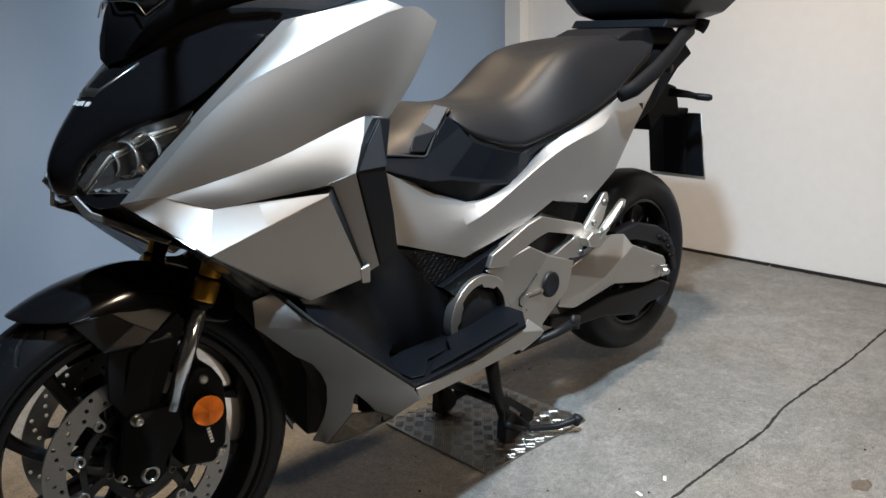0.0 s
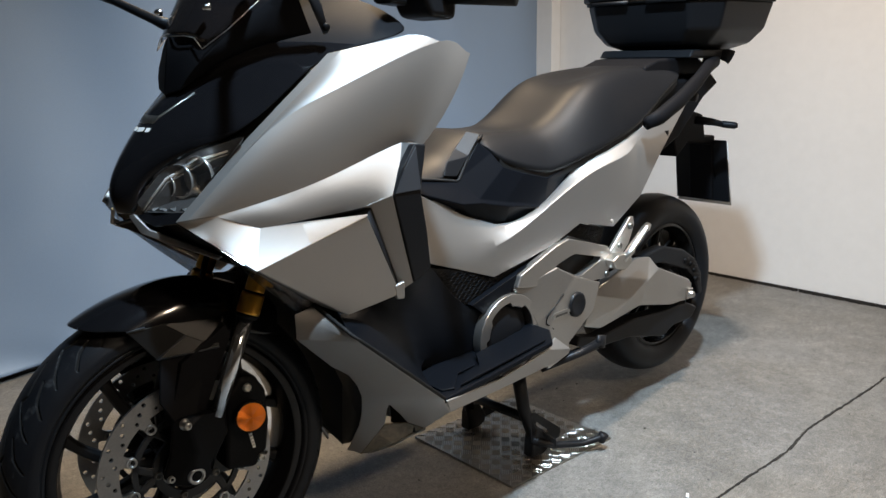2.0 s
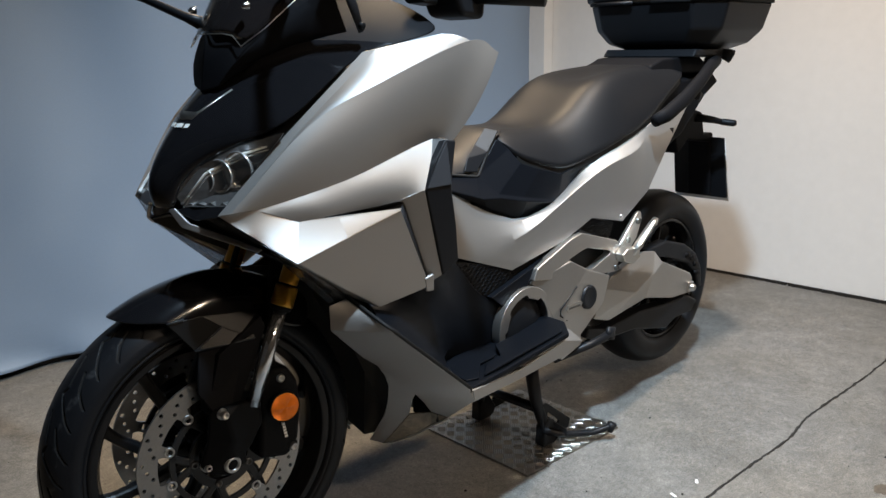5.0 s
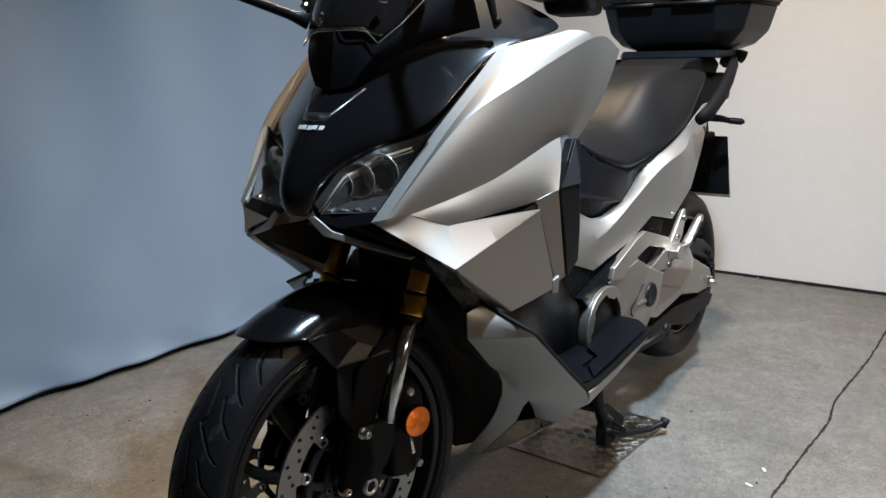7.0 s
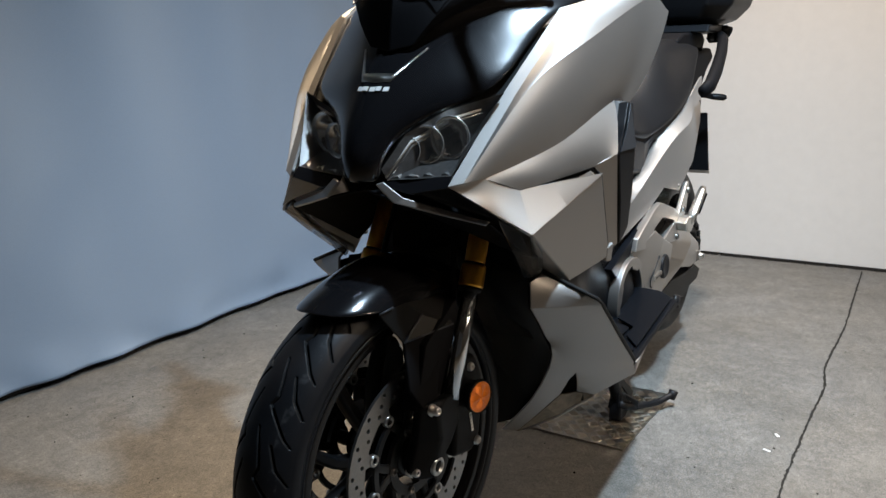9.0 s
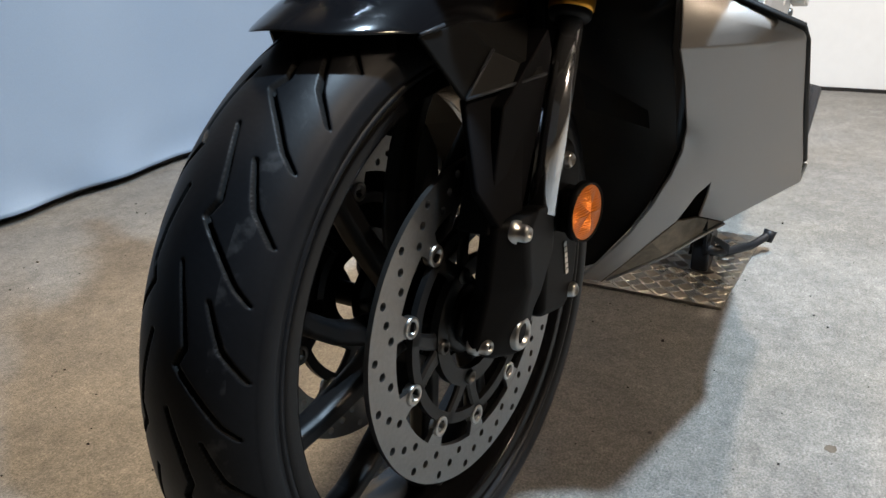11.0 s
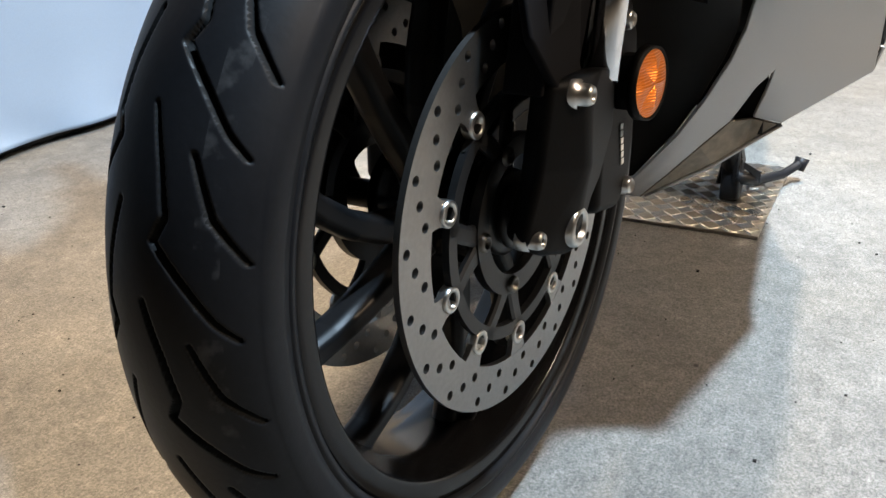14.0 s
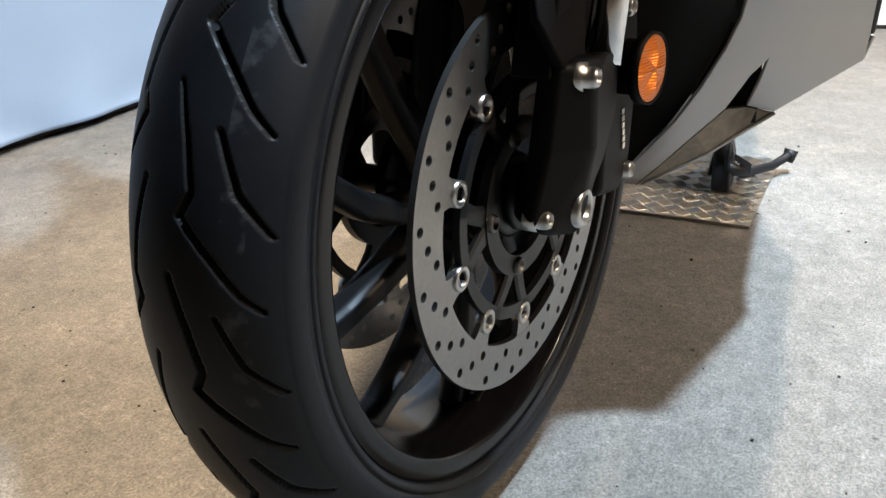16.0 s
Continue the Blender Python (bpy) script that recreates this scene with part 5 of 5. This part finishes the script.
    part("rail_bolt", tube([(1.43, 0.185 * s, 0.875), (1.43, 0.205 * s, 0.872)], 0.012, 12), PLASTIC, bike)
    part("tail_graphic", box(1.34, 1.36, 0.169 * s, 0.1695 * s, 0.772, 0.79), DEEP, bike, smooth=False)
    arm = tube([(1.70, 0.05 * s, 0.790), (1.735, 0.09 * s, 0.782), (1.752, 0.108 * s, 0.776)], [0.014, 0.011, 0.009], 10)
    ind = part("rear_indicator", arm, PLASTIC, bike, "slim black rear turn indicator")
    part("indicator_head", tube([(1.752, 0.100 * s, 0.776), (1.757, 0.112 * s, 0.775), (1.768, 0.142 * s, 0.772), (1.772, 0.150 * s, 0.772)], [0.008, 0.0105, 0.0105, 0.006], 12), PLASTIC, ind)

tail = slab([(1.36, 0.70), (1.50, 0.76), (1.62, 0.86), (1.70, 0.90), (1.66, 0.93), (1.45, 0.91), (1.25, 0.80)], -0.12, 0.12)
rounded(part("tail_core", tail, HOOD, bike), 0.01)
rounded(part("tail_cover", slab([(1.33, 0.90), (1.46, 0.93), (1.62, 0.925), (1.645, 0.955), (1.60, 0.978), (1.40, 0.972), (1.34, 0.955)], -0.105, 0.105), HOOD, bike, "black cover behind the seat"), 0.008)
arm = slab([(1.62, 0.84), (1.78, 0.80), (1.80, 0.73), (1.86, 0.73), (1.875, 0.52), (1.86, 0.52), (1.84, 0.70), (1.70, 0.72), (1.64, 0.68), (1.60, 0.78)], -0.03, 0.05)
rounded(part("plate_arm", arm, HOOD, bike, "black rear mudguard arm"), 0.006)
hold = {"a": (1.845, -0.075, 0.715), "b": (1.845, 0.105, 0.715), "c": (1.883, 0.11, 0.515), "d": (1.883, -0.08, 0.515)}
shell("plate_holder", hold, ["a b c d"], PLASTIC, bike, "black number plate holder seen from behind", 0.008, 0.003, (2.2, 0, 0.6))
hold2 = {"a": (1.856, -0.074, 0.712), "b": (1.856, 0.104, 0.712), "c": (1.896, 0.110, 0.504), "d": (1.896, -0.080, 0.504)}
shell("number_plate", hold2, ["a b c d"], EDGEWHITE, bike, "blank pale number plate edge", 0.002, 0, (2.2, 0, 0.6))

# ---- luggage: a thing of its own on the rack ----
case = tagged(empty("top_case", 1.68, 0.0, 0.99), "black plastic top case on the tail rack", "luggage case")


def case_rows(levels):
    rows = []
    for z, x0, x1, w, c in levels:
        row = []
        for sx, sy in ((0, -1), (1, -1), (1, 1), (0, 1)):
            x, y = (x1 if sx else x0), sy * w
            a, b = (x + (-c if sx else c), y), (x, y - sy * c)
            row += [b, a] if (sx == 0 and sy == -1) or (sx == 1 and sy == 1) else [a, b]
        rows.append([(x, y, z) for x, y in row])
    return rows


rounded(part("tub", loft(case_rows([(0.995, 1.53, 1.78, 0.125, 0.04), (1.012, 1.49, 1.82, 0.17, 0.05), (1.05, 1.47, 1.845, 0.205, 0.06), (1.125, 1.455, 1.865, 0.225, 0.07)])), PLASTIC, case, "black lower tub"), 0.008, 3)
rounded(part("lid", loft(case_rows([(1.132, 1.445, 1.875, 0.235, 0.07), (1.15, 1.445, 1.875, 0.236, 0.07), (1.24, 1.47, 1.86, 0.225, 0.08), (1.30, 1.54, 1.80, 0.16, 0.08)])), PLASTIC, case, "black domed lid"), 0.008, 3)
part("lid_seam", loft(case_rows([(1.124, 1.452, 1.868, 0.228, 0.07), (1.133, 1.452, 1.868, 0.228, 0.07)])), DEEP, case)
for y in (-0.09, 0.09):
    part("lid_tab", box(1.443, 1.449, y - 0.06, y + 0.06, 1.121, 1.131), PLASTIC, case)
rack = empty("case_rack", 1.6, 0, 0.96)
tagged(rack, "black plastic mounting rack under the top case", "luggage rack")
rounded(part("base_plate", slab([(1.48, 0.975), (1.70, 0.97), (1.72, 0.985), (1.68, 0.996), (1.50, 0.996)], -0.15, 0.15), PLASTIC, rack), 0.006)
rounded(part("mount_block", slab([(1.50, 0.955), (1.60, 0.955), (1.61, 0.98), (1.49, 0.98)], -0.10, 0.10), PLASTIC, rack), 0.008)
part("lock_knob", tube([(1.655, -0.13, 0.985), (1.672, -0.155, 0.978), (1.680, -0.165, 0.972)], [0.012, 0.018, 0.020], 16), PLASTIC, rack)
part("lock_mark", tube([(1.681, -0.1655, 0.976), (1.6825, -0.1675, 0.975)], [0.008, 0.007], 12), BOLT, rack)
for s in (-1, 1):
    part("rack_post", tube([(1.60, 0.13 * s, 0.955), (1.62, 0.13 * s, 0.985)], 0.012, 10), PLASTIC, rack)


# ---- engine side, swingarm, rear wheel ----
RAXLE = Vector((1.550, 0.0, 0.306))
RPOS = Matrix.Translation(RAXLE)
rear = part("rear_wheel", moved(lathe(rim_profile(0.060, 0.191, 0.178), 96), RPOS), WHEEL, bike, "satin black cast rear wheel")
tp = [(-0.055, 0.188), (-0.064, 0.191), (-0.072, 0.206), (-0.076, 0.224), (-0.074, 0.237), (-0.065, 0.251), (-0.048, 0.2625), (-0.024, 0.2695), (0, 0.272)]
tp = tp + [(-y, r) for y, r in reversed(tp[:-1])]
part("tyre", moved(lathe(tp, 128, closed=False), RPOS), RUBBER, rear, "wide black rear tyre")
part("hub", moved(lathe([(-0.07, 0.0), (-0.07, 0.05), (-0.03, 0.055), (0.03, 0.055), (0.07, 0.05), (0.07, 0)], 40, closed=False), RPOS), WHEEL, rear)
for k in range(5):
    for sgn in (-1, 1):
        part("spoke", moved(spoke(0.045, 0.172, 72 * k + 20 + sgn * 10, 72 * k + 20 + sgn * 16, 0.026, 0.02, 0.02, 0.016), RPOS), WHEEL, rear)
part("sprocket", moved(lathe([(-0.085, 0.10), (-0.078, 0.10), (-0.078, 0.06), (-0.085, 0.06)], 44), RPOS), CASTBLK, rear)

for s in (-1, 1):
    arm = {"a": (1.04, 0.150, 0.318), "b": (1.05, 0.160, 0.405), "c": (1.12, 0.172, 0.440), "d": (1.24, 0.168, 0.468), "e": (1.31, 0.160, 0.455), "f": (1.37, 0.150, 0.412), "g": (1.565, 0.135, 0.336), "h": (1.585, 0.132, 0.318), "i": (1.585, 0.132, 0.285), "j": (1.57, 0.133, 0.272), "k": (1.46, 0.140, 0.280), "l": (1.28, 0.155, 0.322), "m": (1.10, 0.155, 0.300), "n": (1.26, 0.190, 0.405), "o": (1.18, 0.192, 0.37)}
    sw = shell("swingarm", arm, ["a b o", "b c n o", "c d e n", "e f n", "f g h i j k l n", "l m o n", "m a o"], CAST, bike, "cast silver swingarm", 0.03, 0.005, (1.3, 0, 0.36), s, 3)
    rounded(part("axle_adjuster", slab([(1.545, 0.278), (1.575, 0.276), (1.578, 0.308), (1.548, 0.312)], s * 0.128, s * 0.142), CHROME, sw), 0.003)
    part("adjuster_nut", moved(lathe([(s * 0.155, 0.0), (s * 0.155, 0.006), (s * 0.152, 0.010), (s * 0.140, 0.011)], 6, closed=False), Matrix.Translation((1.562, 0, 0.292))), BOLT, sw)
guard = slab([(1.34, 0.442), (1.45, 0.452), (1.555, 0.425), (1.625, 0.385), (1.662, 0.335), (1.675, 0.27), (1.655, 0.265), (1.63, 0.32), (1.58, 0.36), (1.44, 0.405), (1.36, 0.41)], -0.118, -0.080)
rounded(part("chain_guard", guard, PLASTIC, bike, "black chain guard round the rear axle"), 0.006)
for k in range(4):
    a = radians(10 + 22 * k)
    c = RAXLE + Vector((0.085 * math.cos(a), -0.119, 0.085 * math.sin(a)))
    part("guard_rib", box(c.x - 0.012, c.x + 0.012, c.y - 0.004, c.y + 0.01, c.z - 0.007, c.z + 0.007), CASTBLK, bike)
low = slab([(1.05, 0.285), (1.14, 0.262), (1.30, 0.275), (1.46, 0.262), (1.57, 0.262), (1.63, 0.235), (1.60, 0.205), (1.50, 0.205), (1.45, 0.185), (1.28, 0.225), (1.10, 0.235), (1.04, 0.262)], -0.128, -0.085)
rounded(part("chain_cover", low, PLASTIC, bike, "black lower chain cover"), 0.006)
bm = bmesh.new()
for k in range(30):
    x = 1.02 + 0.0135 * k
    box(x, x + 0.010, -0.112, -0.098, 0.228 - 0.03 * 0, 0.240, bm)
part("drive_chain", bm, CASTBLK, bike, "dark drive chain", smooth=False)

for s in (-1, 1):
    # cast side frame round a dark window, with a round cover in front
    outer = [(0.733, 0.494), (0.746, 0.521), (0.866, 0.566), (0.913, 0.576), (1.063, 0.533), (1.095, 0.505), (1.060, 0.452), (0.950, 0.462)]
    hole = [(0.862, 0.518), (0.876, 0.523), (0.915, 0.532), (0.938, 0.535), (1.036, 0.510), (1.034, 0.502), (0.962, 0.478), (0.946, 0.480)]
    cover = part("engine_cover", ring_slab(outer, hole, s * 0.176, s * 0.197), CAST, bike, "cast silver engine side frame")
    rounded(cover, 0.004, 3)
    part("window_back", slab([(0.84, 0.47), (0.86, 0.55), (1.06, 0.53), (1.05, 0.45)], s * 0.158, s * 0.166), DEEP, cover, smooth=False)
    body = {"a": (0.733, 0.187, 0.491), "b": (0.80, 0.197, 0.504), "c": (0.867, 0.201, 0.517), "d": (0.927, 0.204, 0.486), "e": (1.041, 0.195, 0.446), "f": (1.018, 0.193, 0.378), "g": (0.919, 0.198, 0.321), "h": (0.928, 0.192, 0.290), "i": (0.84, 0.200, 0.275), "j": (0.815, 0.206, 0.335), "k": (0.800, 0.197, 0.396), "l": (0.766, 0.195, 0.446), "m": (0.86, 0.207, 0.430)}
    shell("cover_plate", body, ["a b l", "b c d m l", "d e f m", "f g j m", "l m k", "k m j", "g h i j"], CAST, cover, "cast silver lower cover", 0.02, 0.004, (0.9, 0, 0.4), s, 3)
    n = 56
    outer = [(0.712 + 0.095 * math.cos(2 * math.pi * i / n), 0.392 + 0.092 * math.sin(2 * math.pi * i / n)) for i in range(n)]
    hole = [(0.712 + (0.075 if i % 14 < 9 else 0.066) * math.cos(2 * math.pi * i / n), 0.392 + (0.073 if i % 14 < 9 else 0.064) * math.sin(2 * math.pi * i / n)) for i in range(n)]
    rounded(part("cover_ring", ring_slab(outer, hole, s * 0.172, s * 0.196), CAST, cover, "silver cast ring"), 0.002, 2)
    dark = lathe([(s * 0.186, 0.0), (s * 0.186, 0.045), (s * 0.183, 0.05), (s * 0.180, 0.066), (s * 0.165, 0.078)], 48, closed=False)
    part("clutch_cover", moved(dark, Matrix.Translation((0.712, 0, 0.392))), PLASTIC, cover, "dark round clutch cover")
    part("sight_plug", moved(lathe([(s * 0.206, 0.0), (s * 0.207, 0.02), (s * 0.209, 0.026), (s * 0.206, 0.030), (s * 0.190, 0.031)], 32, closed=False), Matrix.Translation((0.938, 0, 0.413))), PLASTIC, cover, "round dark plug")
    badge = part("cover_badge", slab([(0.843, 0.402), (0.849, 0.395), (0.904, 0.402), (0.907, 0.408), (0.900, 0.413), (0.848, 0.412)], s * 0.2035, s * 0.2085), BOLT, cover, "small worn badge with unreadable marks")
    rounded(badge, 0.0015)
    part("badge_mark", box(0.853, 0.896, s * 0.2083, s * 0.2091, 0.4015, 0.4065) if s > 0 else box(0.853, 0.896, -0.2091, -0.2083, 0.4015, 0.4065), DULL, badge, smooth=False)
    part("cover_line", tube([(0.883, s * 0.2065, 0.452), (0.826, s * 0.2035, 0.406), (0.825, s * 0.2035, 0.392), (0.850, s * 0.204, 0.374)], 0.0022, 6), DEEP, cover)
    peg = {"a": (1.070, 0.198, 0.515), "b": (1.160, 0.194, 0.590), "c": (1.176, 0.193, 0.590), "d": (1.182, 0.193, 0.568), "e": (1.155, 0.196, 0.523), "f": (1.102, 0.199, 0.484), "g": (1.075, 0.2, 0.490)}
    hang = shell("peg_bracket", peg, ["a b c d e f g"], ALLOY, bike, "polished pillion peg bracket", 0.012, 0.003, (1.1, 0, 0.5), s, 3)
    for x, z in ((1.157, 0.568), (1.112, 0.525), (1.062, 0.462)):
        part("bracket_bolt", moved(lathe([(s * 0.202, 0), (s * 0.201, 0.004), (s * 0.203, 0.005), (s * 0.201, 0.008), (s * 0.190, 0.0085)], 16, closed=False), Matrix.Translation((x, 0, z))), DULL, hang)
    rounded(part("peg_joint", slab([(1.052, 0.500), (1.075, 0.512), (1.125, 0.508), (1.135, 0.484), (1.105, 0.468), (1.065, 0.478)], s * 0.196, s * 0.224), ALLOY, hang), 0.004, 3)
    pegp = tube([(1.100, s * 0.216, 0.492), (1.125, s * 0.222, 0.515), (1.178, s * 0.228, 0.562), (1.190, s * 0.228, 0.573)], [0.010, 0.013, 0.012, 0.008], 14, squash=0.75)
    pg = part("pillion_peg", pegp, ALLOY, hang, "folded aluminium pillion peg with a rubber strip")
    part("peg_rubber", tube([(1.128, s * 0.234, 0.514), (1.176, s * 0.239, 0.557)], 0.0045, 8), CASTBLK, pg)
    # mesh strip above the engine with a dark trim below it
    band = slab([(0.604, 0.482), (0.75, 0.524), (0.93, 0.583), (0.905, 0.572), (0.866, 0.560), (0.746, 0.512), (0.72, 0.48), (0.638, 0.455)], s * 0.168, s * 0.185)
    rounded(part("lower_trim", band, NAVY, bike, "dark trim above the engine"), 0.003, 2)
    area = [(0.500, 0.580), (0.576, 0.498), (0.604, 0.482), (0.75, 0.524), (0.93, 0.580), (1.072, 0.532), (1.09, 0.570), (0.932, 0.612), (0.90, 0.60), (0.668, 0.537)]
    grille = part("side_grille", slab(area, s * 0.150, s * 0.166), DEEP, bike, "black honeycomb mesh", smooth=False)

    def within(x, z):
        ins = False
        for (xa, za), (xb, zb) in zip(area, area[1:] + area[:1]):
            if (za > z) != (zb > z) and x < (xb - xa) * (z - za) / (zb - za) + xa:
                ins = not ins
        return ins
    bm = bmesh.new()
    for v in range(22):
        z0, ph = 0.478 + 0.0078 * v, (v % 2) * 0.5
        run = []
        for q in range(150):
            x = 0.495 + 0.004 * q
            tri = abs(((x / 0.017 + ph) % 1) * 2 - 1) - 0.5
            z = z0 + 0.0065 * max(-0.35, min(0.35, tri))
            if within(x, z):
                run.append((x, s * 0.169, z))
            else:
                if len(run) > 2:
                    tube(run, 0.0011, 5, bm)
                run = []
        if len(run) > 2:
            tube(run, 0.0011, 5, bm)
    tagged(part("honeycomb", bm, NAVY, grille), kind="stuff")

# side-stand foot and centre stand
side_stand = tube([(0.86, -0.16, 0.262), (0.96, -0.20, 0.285), (1.02, -0.215, 0.300)], [0.010, 0.010, 0.012], 12)
part("side_stand", side_stand, PLASTIC, bike, "folded black side stand")
part("side_stand_foot", tube([(1.015, -0.215, 0.288), (1.022, -0.216, 0.318)], [0.02, 0.016], 12, squash=0.5), PLASTIC, bike)
stand = part("centre_stand", tube([(0.84, -0.10, 0.26), (0.860, -0.105, 0.14), (0.893, -0.112, 0.05)], [0.018, 0.016, 0.015], 14), PLASTIC, bike, "black steel centre stand")
part("stand_leg", tube([(0.84, 0.10, 0.26), (0.860, 0.105, 0.14), (0.893, 0.112, 0.05)], [0.018, 0.016, 0.015], 14), PLASTIC, stand)
part("stand_crossbar", tube([(0.870, -0.105, 0.112), (0.870, 0.105, 0.112)], 0.012, 12), PLASTIC, stand)
for y in (-0.112, 0.112):
    foot = slab([(0.868, 0.011), (0.912, 0.0085), (0.930, 0.016), (0.938, 0.035), (0.912, 0.075), (0.885, 0.085), (0.872, 0.06)], y - 0.016, y + 0.016)
    rounded(part("stand_foot", foot, PLASTIC, stand), 0.005)
    gusset = ring_slab([(0.866, 0.128), (0.886, 0.126), (0.985, 0.052), (0.980, 0.030), (0.872, 0.022)], [(0.888, 0.100), (0.896, 0.098), (0.938, 0.062), (0.934, 0.054), (0.889, 0.054)], y - 0.010, y - 0.004)
    part("stand_gusset", gusset, PLASTIC, stand, smooth=False)
lever = tube([(0.875, -0.118, 0.055), (0.93, -0.145, 0.032), (1.00, -0.185, 0.026), (1.035, -0.205, 0.034), (1.046, -0.211, 0.040)], [0.012, 0.009, 0.008, 0.008, 0.010], 12)
corners = [Vector(p) for p in ((0.885, -0.100, 0.095), (0.925, -0.156, 0.050), (0.928, -0.156, 0.028), (0.888, -0.088, 0.034))]
middle = sum(corners, Vector()) / 4
web = dict(zip("abcdefgh", corners + [middle.lerp(p, 0.45) for p in corners]))
shell("lever_bracket", web, ["a b f e", "b c g f", "c d h g", "d a e h"], PLASTIC, stand, "open triangular steel bracket", 0.006, 0.001, (1.2, 0.2, 0.05))
part("stand_lever", lever, PLASTIC, stand, "black foot lever")
part("lever_tip", tube([(1.040, -0.208, 0.024), (1.047, -0.213, 0.046)], [0.010, 0.013], 12), PLASTIC, stand)
part("stand_spring", tube([(0.93, -0.135, 0.020), (0.955, -0.16, 0.014)], 0.006, 8), BOLT, stand)
silencer = tube([(0.95, 0.17, 0.30), (1.2, 0.2, 0.33), (1.7, 0.22, 0.42)], [0.05, 0.06, 0.055], 20)
part("silencer", silencer, PLASTIC, bike)

# an old drip stain and a few dark crumbs on the floor
rnd = random.Random(8)
for x, y, r in ((0.392, -0.377, 0.011), (1.262, -0.813, 0.03)):
    bm = bmesh.new()
    edge = [bm.verts.new((x + r * rnd.uniform(0.7, 1.15) * math.cos(a), y + 0.7 * r * rnd.uniform(0.7, 1.15) * math.sin(a), 0.0005)) for a in (2 * math.pi * i / 18 for i in range(18))]
    bm.faces.new(edge)
    tagged(part("floor_stain", bm, STAIN, smooth=False), "dull brown drip stain on the concrete", "stain", kind="structure")
bm = bmesh.new()
for k in range(420):
    x, y, r = rnd.uniform(-0.6, 1.9), rnd.uniform(-0.9, 1.3), rnd.uniform(0.0006, 0.0012) * (1 + (rnd.random() > 0.8))
    box(x - r, x + r * rnd.uniform(0.5, 1), y - r * rnd.uniform(0.5, 1), y + r, 0, r, bm)
tagged(part("floor_grit", bm, DARKGAP, smooth=False), "dark grit scattered over the concrete floor", "grit", kind="stuff")
# small scraps on the floor
for x, y, a in ((0.998, -0.483, 30), (0.905, -0.475, 70)):
    tagged(part("floor_scrap", moved(box(-0.009, 0.009, -0.0035, 0.0035, 0.0004, 0.0016), pose(x, y, 0, 0, 0, a)), EDGEWHITE, smooth=False), "tiny white paper scrap on the concrete floor", "scrap", group="floor scraps")

# ---- the nose stands slightly askew to the rear half ----
STEERED = ("front_wheel", "fork_leg", "front_mudguard", "front_axle", "fork_yoke", "mirror_stalk", "switch_box", "handlebar_grip", "fluid_reservoir", "seat")
for ob in bike.children:
    if ob.name.split(".")[0] in STEERED:
        continue
    for piece in [ob] + list(ob.children_recursive):
        for v in piece.data.vertices:
            reach = max(0.0, min(1.0, (0.65 - v.co.x) / 0.35))
            far = 0.014 * max(0.0, min(1.0, (0.87 - v.co.z) / 0.12))
            v.co.y -= reach * (0.0165 * max(0.0, 1 + v.co.y / 0.15) if v.co.y < 0 else 0.0165 + (far - 0.0165) * min(1.0, v.co.y / 0.18))
        piece.data.update()
